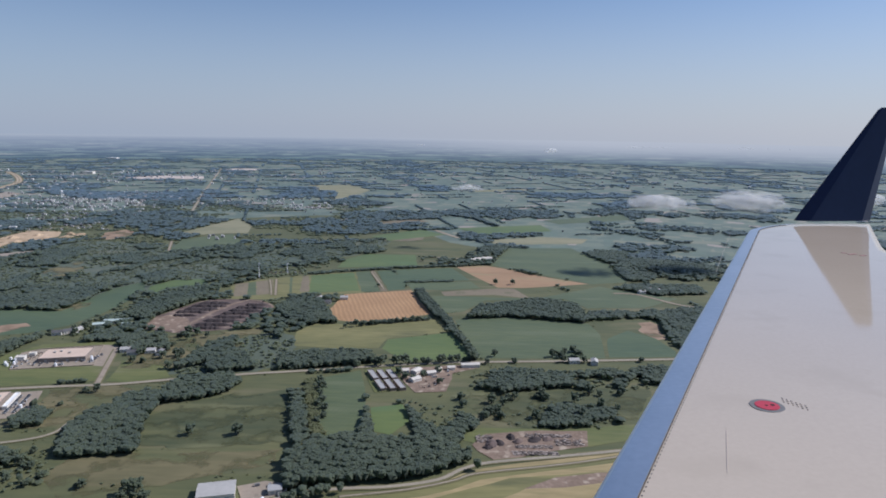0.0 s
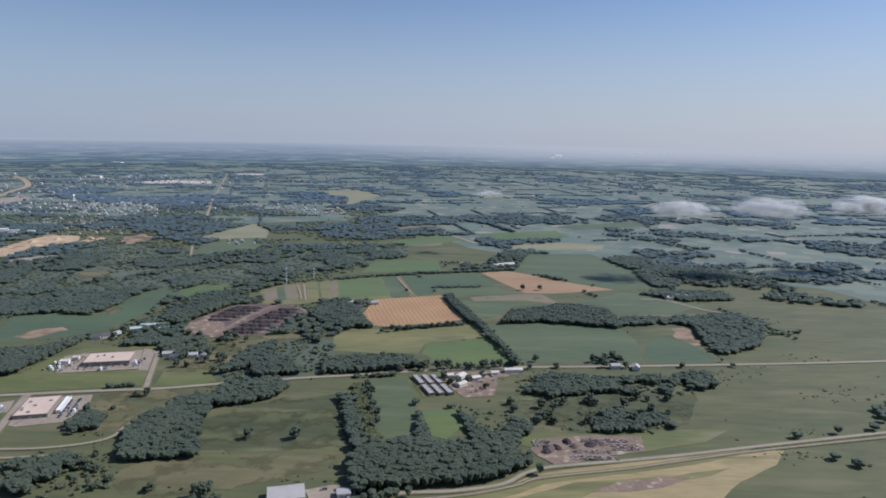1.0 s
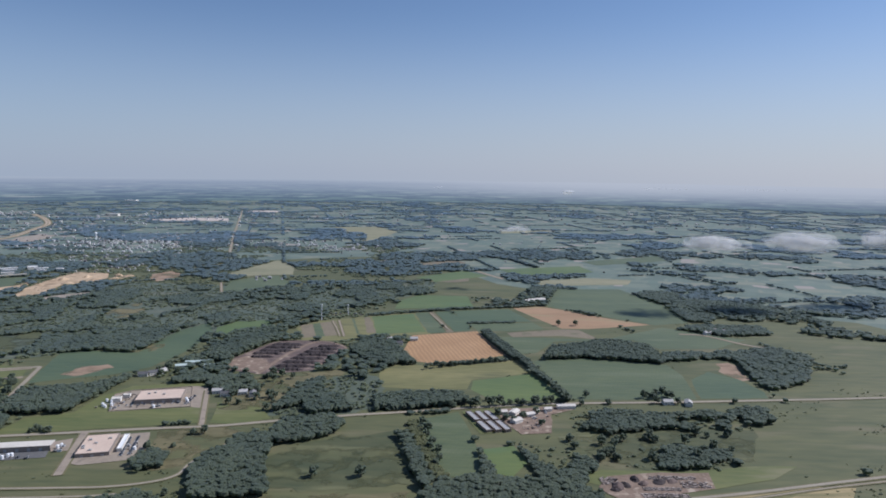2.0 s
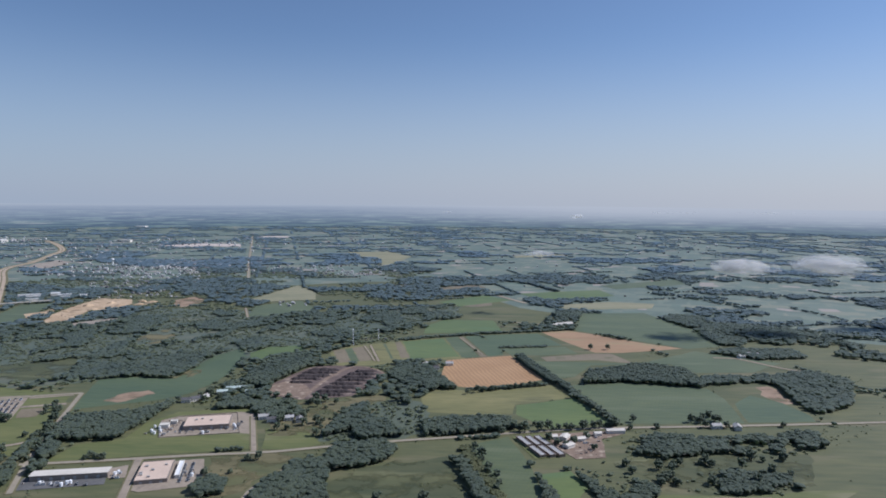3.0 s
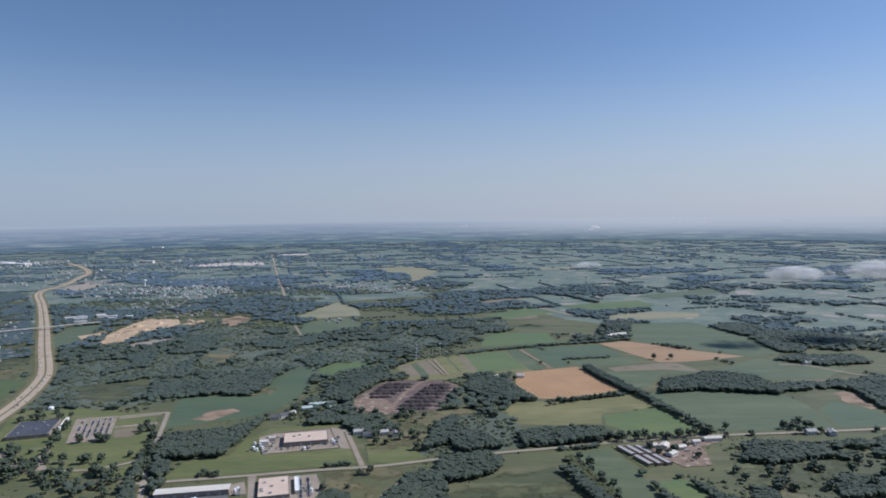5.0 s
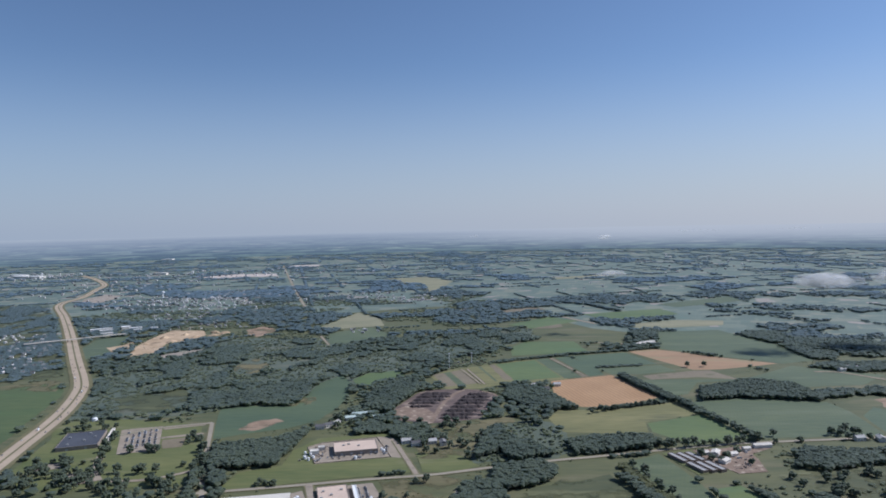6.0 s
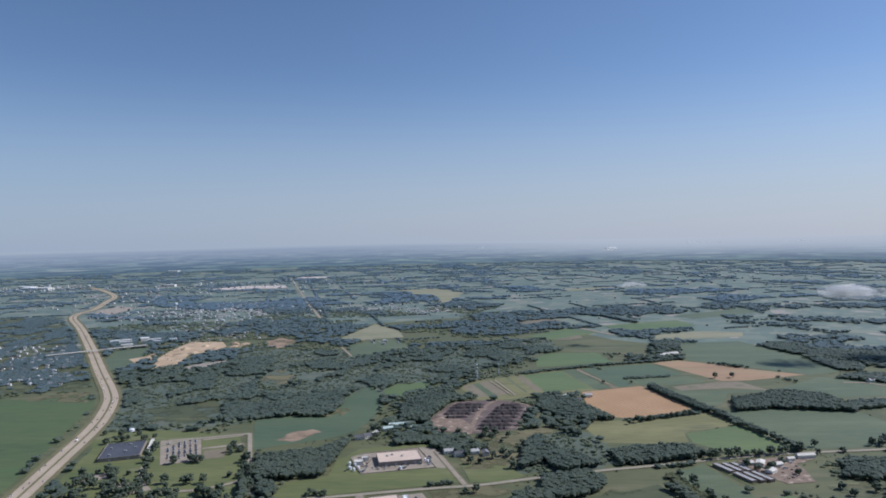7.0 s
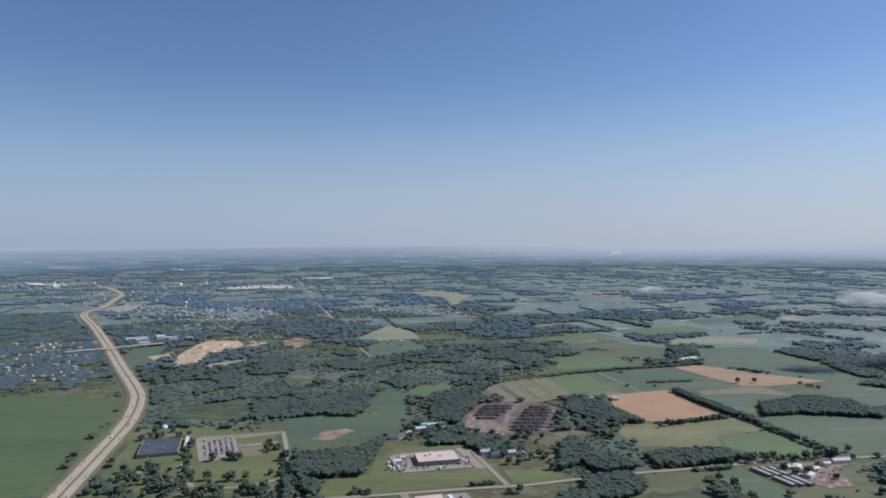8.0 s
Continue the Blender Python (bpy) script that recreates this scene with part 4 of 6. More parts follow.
def wood(corners, tall, gap, label):
    WOODS.append(corners)
    far = math.hypot(sum(c[0] for c in corners) / len(corners) + 150, sum(c[1] for c in corners) / len(corners)) > 760
    gap *= 0.70 if far else 0.54
    x, y = scatter(corners, gap)
    keep = np.ones(len(x), bool)
    for poly, words in SOWN:
        keep &= ~inside(x, y, poly)
    x, y = x[keep], y[keep]
    if not len(x):
        return
    open_wood = any(w in label for w in ("scrub", "mixed", "wide", "suburb", "beyond"))
    glade = (34, 60) if open_wood else (24, 17)
    v = np.array([noise.noise(Vector((a / glade[0], b / glade[1], 1.7))) + 0.5 * noise.noise(Vector((a / 95, b / 130, 6.1))) + 0.25 * noise.noise(Vector((a / 9, b / 12, 3.1))) for a, b in zip(x, y)])
    least = -0.18 if "scrub" in label else 0.0 if "mixed" in label else 0.10 if "wide" in label else 0.05 if "beyond" in label else -0.12 if open_wood else -0.7
    t = tall * (0.72 if far else 0.8) * (0.72 if open_wood and far else 1.0) * rng.uniform(0.82, 1.12, len(x)) * (1 + 0.25 * np.clip(v, -0.6, 0.6))
    wide = gap * 0.92 * rng.uniform(0.6, 1.3, len(x))
    shrub = "shrub" in label and "yellow" in label
    leaf = "shrub" if shrub else "hazed_leaf" if np.mean(y) > 1150 else "leaf"
    k = v > least
    if k.any():
        tagged(canopy("wood", x[k], y[k], wide[k], t[k], leaf, 2 if far else 7, 0), label, "wood", kind="stuff")
    k = (v <= least) & (rng.uniform(0, 1, len(x)) < 0.5 * np.clip(1.3 + v, 0.3, 1))
    if open_wood and k.any() and "suburb" not in label:
        bx, by, q = x[k] + rng.normal(0, gap, k.sum()), y[k] + rng.normal(0, gap, k.sum()), rng.uniform(0.25, 1.0, k.sum()) ** 1.5
        tagged(canopy("bushes", bx, by, wide[k] * (0.25 + 0.55 * q), t[k] * (0.12 + 0.35 * q), "scrub", 2, 0), "lighter green bushes in the glades of a wood", "bushes", kind="stuff")


wood([(-81, 316), (-90, 366), (-78, 386), (-56, 391), (-28, 388), (-7, 391), (17, 373), (23, 356), (4, 344), (-24, 333), (-65, 326)], 8, 5.5, "dark dense wood beside the curving road")
wood([(-281, 408), (-270, 397), (-258, 407), (-262, 424), (-272, 428), (-279, 422)], 6, 5.5, "round grove of grey green trees beside a lot")
wood([(-310, 340), (-262, 362), (-240, 372), (-222, 360), (-216, 330), (-300, 318)], 7, 5.5, "mixed wood on the valley side")
wood([(-224, 363), (-240, 404), (-230, 443), (-214, 462), (-196, 450), (-194, 408), (-180, 370)], 7, 5.5, "dense wood on a meadow's edge")
wood([(-205, 442), (-201, 469), (-198, 495), (-168, 499), (-152, 485), (-157, 464), (-176, 449)], 7, 5.5, "belt of dark trees along the road")
wood([(-215, 504), (-210, 526), (-202, 572), (-180, 599), (-156, 611), (-138, 584), (-130, 524), (-158, 509), (-196, 490)], 7, 6, "mixed wood below the compost yard")
wood([(-131, 508), (-135, 543), (-89, 557), (-59, 550), (-57, 535), (-77, 518), (-125, 503)], 7, 5.5, "dark grove along the county road")
wood([(-178, 689), (-168, 736), (-135, 728), (-110, 656), (-99, 636), (-122, 627), (-160, 661)], 7, 5.5, "dark grove beside the wheat field")
wood([(-111, 464), (-102, 464), (-82, 387), (-88, 375)], 7, 6, "straight belt of dark trees")
wood([(-105, 488), (-96, 491), (-73, 393), (-81, 393)], 4, 5, "row of yellowish green shrubs")
wood([(-61, 457), (-56, 467), (-42, 394), (-51, 392)], 6, 6, "row of dark trees beside a paddock")
wood([(-32, 455), (4, 445), (27, 418), (7, 381), (-14, 396), (-19, 416)], 5, 6, "scrubby young trees")
wood([(46, 409), (46, 430), (72, 448), (123, 443), (121, 421), (82, 414)], 5, 6, "scrubby trees beside the scrapyard")
wood([(25, 480), (22, 506), (54, 515), (99, 509), (187, 529), (181, 498), (131, 475), (95, 485), (50, 472)], 6, 6, "belt of scrubby trees below the road")
wood([(24, 663), (42, 714), (108, 743), (148, 732), (154, 675), (135, 645), (103, 661)], 7, 6, "long dark wood between fields")
wood([(151, 670), (160, 697), (232, 706), (231, 679)], 7, 6, "dark hedgerow trees")
wood([(216, 678), (246, 711), (293, 721), (309, 683), (264, 604), (215, 578), (209, 601)], 7, 6, "dark wood at the field corner")
wood([(-34, 782), (-24, 785), (10, 648), (33, 541), (26, 538), (2, 628)], 6, 5, "diagonal hedge of dark trees")
wood([(-108, 641), (-13, 666), (-11, 654), (-89, 626)], 4, 4, "low hedge below the wheat")
wood([(-29, 531), (26, 543), (28, 535), (-28, 522)], 4, 5, "roadside hedge")
wood([(-179, 876), (-120, 898), (-70, 921), (13, 941), (66, 957), (67, 951), (13, 934), (-69, 914), (-119, 891), (-177, 869)], 5, 5, "hedge of dark trees behind the crop strips")
wood([(-321, 656), (-323, 711), (-301, 765), (-262, 742), (-276, 712), (-293, 660), (-292, 640), (-308, 648)], 7, 6, "dark wood beside the compost yard")
wood([(-320, 662), (-307, 746), (-273, 780), (-274, 714), (-292, 656)], 8, 6, "tall dark wood at the compost yard")
wood([(-474, 669), (-478, 714), (-453, 751), (-396, 784), (-391, 708), (-407, 666)], 7, 6, "dark wood inside the field's curve")
wood([(-622, 635), (-679, 778), (-674, 848), (-657, 862), (-544, 929), (-509, 787), (-490, 766), (-477, 669), (-506, 659), (-542, 758), (-606, 716), (-573, 649), (-551, 624)], 7, 6.5, "wide mixed wood beside the highway")
wood([(-495, 786), (-473, 817), (-393, 969), (-275, 923), (-252, 883), (-300, 834), (-378, 806), (-477, 768)], 7, 6.5, "wide dark wood beyond the fields")
wood([(-591, 922), (-623, 1075), (-589, 1108), (-488, 1082), (-443, 1028), (-384, 969), (-388, 918), (-495, 928)], 7, 7, "dark wood beyond the clearing")
wood([(-447, 546), (-401, 556), (-372, 580), (-363, 601), (-368, 548), (-373, 498), (-426, 490)], 7, 5.5, "dark wood along the works meadow")
wood([(-433, 496), (-407, 481), (-394, 443), (-405, 400), (-419, 427)], 7, 5.5, "dark grove beside the campus road")
wood([(-337, 485), (-320, 505), (-295, 497), (-292, 482), (-329, 471)], 5, 5, "round grove of dark shrubs")
wood([(-318, 606), (-301, 599), (-270, 584), (-276, 564), (-301, 571), (-323, 578)], 6, 5.5, "grove round a farmstead")
wood([(-1020, 770), (-1760, 1602), (-1241, 1626), (-831, 985), (-733, 820)], 5, 8.5, "leafy suburb trees")
wood([(-381, 926), (-252, 1065), (-93, 1180), (-105, 1061), (-219, 922), (-252, 902)], 7, 7, "dark woods beyond the masts")
wood([(-131, 528), (-65, 520), (-82, 509), (-117, 507)], 4, 6, "low roadside shrubs")
wood([(212, 1026), (255, 1080), (299, 1063), (276, 990), (222, 968)], 6, 6.5, "dark grove among fields")
wood([(262, 980), (300, 1010), (389, 969), (410, 922), (361, 907), (315, 923), (265, 943)], 6, 6.5, "long dark wood among far fields")
wood([(230, 917), (265, 939), (293, 891), (270, 852), (226, 865)], 6, 6.5, "small dark wood among far fields")
wood([(55, 1070), (65, 1092), (95, 1104), (117, 1082), (121, 1058), (90, 1030), (62, 1036)], 8, 6, "small dark wood among fields")
wood([(58, 1484), (66, 1486), (140, 1272), (130, 1268)], 7, 6, "diagonal belt of dark trees among far fields")
wood([(-127, 881), (-124, 881), (-102, 787), (-105, 781)], 3, 5, "thin hedge between crop strips")
wood([(-74, 915), (-71, 914), (-50, 839), (16, 848), (14, 835), (-54, 823)], 3, 5, "thin hedge between crop strips")
wood([(99, 907), (128, 948), (160, 919), (151, 888), (112, 886)], 6, 6, "grove round a farmstead")
wood([(200, 803), (235, 830), (322, 833), (320, 790), (219, 773)], 6, 6, "farmstead trees")
wood([(-283, 595), (-257, 596), (-239, 564), (-256, 545), (-279, 559)], 6, 5.5, "trees round a farmstead")
wood([(-320, 576), (-283, 595), (-277, 570), (-309, 564)], 6, 5.5, "dark tree row behind the works")
wood([(-295, 480), (-275, 508), (-265, 496), (-262, 482), (-286, 472)], 4, 5, "round grove of dark shrubs")
wood([(-720, 797), (-685, 767), (-636, 666), (-643, 655), (-633, 606), (-619, 540), (-631, 571), (-660, 677)], 4, 6, "low scrub along the highway verge")


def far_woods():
    """The wooded country beyond the fields: groves, scrub, and hedges along the field sides."""
    n = 80000
    r = np.sqrt(rng.uniform(520 ** 2, 4200 ** 2, n))
    a = rng.uniform(radians(38), radians(142), n)
    r = np.where(rng.uniform(0, 1, n) < 0.45, rng.uniform(620, 2300, n), r)
    x, y = -150 + r * np.cos(a), r * np.sin(a)
    lean = np.interp(x, [-500, -100, 100, 700, 1500], [0.10, 0.0, -0.16, -0.06, 0.05])
    v = np.array([noise.noise(Vector((px / 210, py / 150, 3.3))) + 0.5 * noise.noise(Vector((px / 70, py / 55, 8.1))) for px, py in zip(x, y)]) + lean
    keep = v > 0.20
    thicket = (v > -0.12) & ~keep & (x < -150) & (r < 1700)
    hx, hy = [np.zeros(0)], [np.zeros(0)]
    for turn, gap, lo, hi in ((0.0, 165, -3000, 3000), (0.25 * math.tau, 118, -3000, 4700)):
        for c in np.arange(lo, hi, gap):
            q = np.arange(-3000, 4700, 5.0) + rng.uniform(-1.5, 1.5, 1540)
            p = c + rng.uniform(-45, 45) + rng.normal(0, 0.8, len(q))
            u, w = p * math.cos(turn) - q * math.sin(turn), p * math.sin(turn) + q * math.cos(turn)
            gx, gy = 0.97 * u - 0.24 * w, 0.24 * u + 0.97 * w
            run = np.array([noise.noise(Vector((px / 130, py / 130, c))) for px, py in zip(gx[::12], gy[::12])]).repeat(12)[:len(q)]
            k = (run > 0.02) & (np.hypot(gx + 150, gy) > 640) & (np.hypot(gx + 150, gy) < 4000) & (gy > 0.78 * np.abs(gx + 150)) & (rng.uniform(0, 1, len(q)) < 0.85)
            hx.append(gx[k])
            hy.append(gy[k])
    hx, hy = np.concatenate(hx), np.concatenate(hy)
    kinds = np.concatenate([np.where(keep, 0, np.where(thicket, 1, 3)), np.full(len(hx), 2)])
    x, y = np.concatenate([x, hx]), np.concatenate([y, hy])
    keep = kinds < 3
    for poly in CLEAR + WOODS:
        keep &= ~inside(x, y, poly)
    for line, w in LINES:
        keep &= ~near_line(x, y, line, w)
    keep &= (x < 420) | (y > 600)
    x, y, kinds = x[keep], y[keep], kinds[keep]
    r = np.hypot(x + 150, y)
    size = np.interp(r, [500, 1500, 2400, 4580], [3.6, 6.5, 9.0, 13.0]) * rng.uniform(0.7, 1.3, len(x)) * np.choose(kinds, [1.0, 0.6, 0.55])
    tall = np.interp(r, [500, 1500, 2400, 4580], [5.0, 5.0, 4.5, 4.0]) * rng.uniform(0.75, 1.15, len(x)) * np.choose(kinds, [1.0, 0.45, 0.75])
    for kind, words in ((0, "distant groves of dark trees among fields"), (1, "grey green scrub between distant groves"), (2, "distant hedges along field sides")):
        # Leaf colours turn bluer by distance, as painted haze.
        for lo, hi, lobes, leaf in ((0, 1100, 3, "leaf"), (1100, 1800, 1, "hazed_leaf"), (1800, 9000, 0, "far_hazed_leaf")):
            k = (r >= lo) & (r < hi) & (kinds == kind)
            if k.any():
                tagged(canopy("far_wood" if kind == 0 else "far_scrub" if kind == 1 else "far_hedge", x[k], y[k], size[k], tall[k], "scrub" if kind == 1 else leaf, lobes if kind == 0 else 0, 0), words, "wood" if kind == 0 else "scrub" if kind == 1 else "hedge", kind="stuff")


far_woods()


def tufts():
    """Low bushes and rank tufts strewn over the rough pasture."""
    n = 15000
    x, y = rng.uniform(-720, 330, n), rng.uniform(330, 860, n)
    v = np.array([noise.noise(Vector((a / 55, b / 30, 4.4))) + 0.4 * noise.noise(Vector((a / 14, b / 9, 2.2))) for a, b in zip(x, y)])
    keep = v > 0.2 + rng.uniform(0, 0.25, n)
    for poly, words in SOWN:
        keep &= ~inside(x, y, poly)
    for line, w in LINES:
        keep &= ~near_line(x, y, line, w)
    x, y = x[keep], y[keep]
    size = rng.uniform(0.3, 0.75, len(x)) * np.where(rng.uniform(0, 1, len(x)) < 0.06, 1.9, 1.0)
    for leaf, k in (("scrub", size > 0.6), ("shrub", size <= 0.6)):
        tagged(lumps("bushes", x[k], y[k], size[k], size[k] * 1.4, leaf, 2, 0, 0.7, 0.9, False, 1.5), "low bushes and rank tufts in rough pasture", "bushes", kind="stuff")


tufts()


# ---- buildings ----
def shed(name, at, size, turn, label, wall="wall", roof="tan_roof", pitch=0.0, units=0, doors=0, category="building", group=""):
    """A building of walls, roof with eaves, parapet or gable, doors and rooftop units."""
    (x, y), (l, w, h) = at, size
    ob = thing(name, pose(x, y, 0, 0, 0, turn), label, category, group)
    part("wall", boxes((-l / 2, -w / 2, 0, l / 2, w / 2, h)), wall, ob)
    bm = bmesh.new()
    if pitch:
        e = 0.35
        v = [bm.verts.new(p) for p in ((-l / 2 - e, -w / 2 - e, h), (l / 2 + e, -w / 2 - e, h), (l / 2 + e, w / 2 + e, h), (-l / 2 - e, w / 2 + e, h), (-l / 2 - e, 0, h + pitch), (l / 2 + e, 0, h + pitch))]
        for f in ((0, 1, 5, 4), (2, 3, 4, 5), (1, 2, 5), (3, 0, 4), (3, 2, 1, 0)):
            bm.faces.new([v[i] for i in f])
    else:
        box(bm, -l / 2 + 0.25, -w / 2 + 0.25, h, l / 2 - 0.25, w / 2 - 0.25, h + 0.25)
        part("parapet", boxes((-l / 2 - 0.15, -w / 2 - 0.15, h, l / 2 + 0.15, -w / 2 + 0.25, h + 0.6), (-l / 2 - 0.15, w / 2 - 0.25, h, l / 2 + 0.15, w / 2 + 0.15, h + 0.6),
                              (-l / 2 - 0.15, -w / 2 + 0.25, h, -l / 2 + 0.25, w / 2 - 0.25, h + 0.6), (l / 2 - 0.25, -w / 2 + 0.25, h, l / 2 + 0.15, w / 2 - 0.25, h + 0.6)), wall, ob)
    part("roof", bm, roof, ob)
    r = random.Random(name + str(x))
    for _ in range(units):
        ux, uy = r.uniform(-l * 0.4, l * 0.4), r.uniform(-w * 0.35, w * 0.35)
        part("roof_unit", boxes((ux - 1, uy - 0.7, h + 0.25, ux + 1, uy + 0.7, h + 1.3)), "grey_roof", ob, "grey rooftop air unit")
    for i in range(doors):
        dx = (i + 0.5) / doors * l * 0.9 - l * 0.45
        part("door", boxes((dx - 1.0, -w / 2 - 0.12, 0, dx + 1.0, -w / 2, min(2.4, h * 0.7))), "grey_roof", ob, "grey roller door")
    if category == "house":
        for sx in (-0.3, 0.3):
            for sy in (-1, 1):
                y_a, y_b = sorted((sy * w / 2, sy * (w / 2 + 0.06)))
                part("window", boxes((sx * l - 0.45, y_a, 1.0, sx * l + 0.45, y_b, 2.0)), "glass", ob)
        part("door", boxes((-0.4, -w / 2 - 0.07, 0, 0.4, -w / 2, 1.5)), "brown_roof", ob, "brown house door")
        part("chimney", boxes((l * 0.25, -0.35, h + pitch * 0.5, l * 0.25 + 0.6, 0.25, h + pitch + 0.7)), "brick_wall", ob)
    CLEAR.append([(x - l / 2, y - w / 2), (x + l / 2, y - w / 2), (x + l / 2, y + w / 2), (x - l / 2, y + w / 2)])
    return ob


shed("works_building", (-314, 536), (36, 25, 3.4), 12, "tan flat-roofed works building on a concrete yard", "dull_wall", units=3, doors=4)
shed("works_building", (-315, 436), (21, 33, 2.4), 14, "tan flat-roofed works building beside a car lot", "dull_wall", units=6, doors=3)
shed("works_annex", (-347, 527), (7, 6, 3), 12, "small pale annex in the works yard", "white_wall", "white_roof")
shed("works_annex", (-343, 537), (5, 4, 2.6), 12, "small pale annex in the works yard", "white_wall", "white_roof")
shed("works_store", (-300, 441), (3.2, 26, 2.2), 14, "narrow white store beside a car lot", "white_wall", "bright_roof")
shed("warehouse", (-369, 429), (49, 9, 4), 10, "long warehouse with a pale grey metal roof", "dull_wall", "white_roof", 0.6, doors=6)
shed("campus_building", (-565, 567), (33, 44, 3.0), 17, "large building with a dark flat roof beside a car park", "dull_wall", "dark_roof", units=5, doors=2)
shed("campus_wing", (-546, 580), (2.2, 34, 3.3), 17, "white-roofed entrance wing of the dark building", "white_wall", "white_roof")
shed("depot", (-118, 326), (19, 14, 4), 14, "depot with a pale grey metal roof at a wood's edge", "wall", "metal_roof", 0.8, doors=3)
shed("depot", (-88, 330), (7, 6, 3), 14, "small brown-doored depot shed in a pale yard", "wall", "grey_roof", 0.6, doors=2)
for j in range(2):
    for i in range(3):
        shed("poultry_shed", (-53.5 + i * 7.2 + j * 7.6, 502 - j * 20.6 + i * 0.8), (4.7, 19.4, 1.9), 21, "long low poultry shed with a grey metal roof", "brick_wall", "grey_roof", group="long sheds")
for x, y, l, w, t in ((-30, 512, 8, 5, 10), (-20, 512, 9, 6, 60), (-8, 508, 7, 5, 20), (-20, 494, 8, 6, 40), (8, 520, 6, 4, 10), (-2, 515, 5, 4, 70)):
    shed("farm_shed", (x, y), (l, w, 2.6), t, "white farm shed with a pale gabled roof", "white_wall", "white_roof", 1.0, group="farm sheds")
shed("farm_shed", (24, 527), (15, 5, 2.8), 6, "long white farm shed along the road", "white_wall", "white_roof", 0.9, group="farm sheds")
for x, y in ((54, 979), (66, 985), (48, 972)):
    shed("barn", (x, y), (14, 8, 4), 15, "white far barn beside a stubble field", "white_wall", "white_roof", 2, group="barns")
for x, y, t in ((-128, 722, 20), (-140, 738, 60), (-112, 742, 10), (-263, 545, 15), (-250, 550, 15), (-240, 546, 100),
                (-272, 552, 15), (-349, 601, 40), (-356, 596, 10), (-343, 606, 70), (242, 792, 20), (265, 799, 70), (254, 804, 20), (112, 541, 10), (129, 539, 80)):
    shed("farmhouse", (x, y), (8.5, 5.5, 3.0), t, "white farmhouse with a grey gabled roof among trees", "white_wall", "metal_roof" if (x * 7 + y) % 3 else "house_roof", 1.6, group="farmhouses", category="house")


for x, y, l, w, t in ((-332, 624, 10, 7, 20), (-321, 637, 22, 8, 12), (-302, 626, 15, 8, 10)):
    shed("barn", (x, y), (l, w, 3), t, "long farm barn with a pale green roof among trees", "white_wall", "mint_roof", 1.2, group="green-roofed barns")
for x, y, l, w, t in ((-1946, 2620, 90, 34, -18), (-1880, 2600, 60, 30, -18), (-2010, 2690, 70, 30, -18), (-1400, 2650, 36, 20, 0), (-1870, 3800, 60, 40, 0)):
    shed("store", (x, y), (l, w, 8), t, "large white flat-roofed store in the distant town", "white_wall", "bright_roof", group="far stores")
for x, y, l, w, t in ((-893, 1203, 20, 9, 30), (-877, 1213, 16, 9, 30), (-868, 1190, 22, 7, 25), (-852, 1232, 16, 14, 30), (-826, 1216, 22, 9, 20), (-812, 1194, 14, 7, 20), (-850, 1158, 20, 6, 32), (-790, 1214, 12, 8, 15)):
    shed("white_works", (x, y), (l, w, 5), t, "white flat-roofed works building near the sand pit", "white_wall", "bright_roof", group="white works")


def boundary_wall(corners, label):
    """A low pale wall along the edge of a yard, a piece for each side."""
    ob = thing("boundary_wall", pose(corners[0][0], corners[0][1], 0), label, "wall")
    for (xa, ya), (xb, yb) in zip(corners, corners[1:] + corners[:1]):
        side = part("wall_side", boxes((0, -0.25, 0, math.hypot(xb - xa, yb - ya), 0.25, 0.7)), "concrete", ob)
        side.matrix_basis = pose(xa - corners[0][0], ya - corners[0][1], 0.1, 0, 0, math.degrees(math.atan2(yb - ya, xb - xa)))


def yard_goods():
    """Containers, skips and small tanks standing in the yards."""
    r = np.random.default_rng(17)
    kinds = []
    for name, size, look_, words in (("container", (2.8, 1.2, 1.3), "paint", "steel shipping container in a concrete yard"), ("skip", (1.8, 1.1, 0.8), "junk", "open steel skip in a concrete yard")):
        ob = thing(name, pose(0, 0, 0), words, name, "yard containers")
        l, w, h = size
        part("body", boxes((-l / 2, -w / 2, 0, l / 2, w / 2, h)), look_, ob)
        part("rim", boxes((-l / 2 - 0.06, -w / 2 - 0.06, h - 0.15, l / 2 + 0.06, w / 2 + 0.06, h)), "grey_roof", ob)
        part("door", boxes((l / 2, -w * 0.4, 0.1, l / 2 + 0.06, w * 0.4, h - 0.2)), "steel", ob)
        kinds.append(ob)
    ob = thing("storage_tank", pose(0, 0, 0), "small white storage tank in a works yard", "tank", "yard tanks")
    part("shell", tube(bmesh.new(), (0, 0, 0), (0, 0, 2.2), 1.1, 1.1, 12), "white", ob)
    part("lid", tube(bmesh.new(), (0, 0, 2.2), (0, 0, 2.6), 1.1, 0.3, 12), "white", ob)
    kinds.append(ob)
    spots = []
    for x0, x1, y0, y1, n in ((-356, -338, 508, 526, 16), (-330, -296, 512, 519, 9), (-296, -288, 520, 545, 6), (-395, -345, 414, 419, 16), (-345, -336, 426, 436, 6), (-295, -286, 422, 452, 8), (-100, -80, 318, 338, 9), (-28, 10, 486, 520, 14), (-225, -195, 875, 880, 9)):
        for _ in range(n):
            spots.append((r.uniform(x0, x1), r.uniform(y0, y1)))
    for i, (x, y) in enumerate(spots):
        m = pose(x, y, 0.3, 0, 0, r.choice([12, 102]) + r.uniform(-4, 4))
        if i < 3:
            kinds[i].matrix_world = m
        else:
            copy_thing(kinds[int(r.choice([0, 0, 1, 1, 2]))], m)


yard_goods()
boundary_wall(WORKS_YARD, "low pale wall round the works yard")


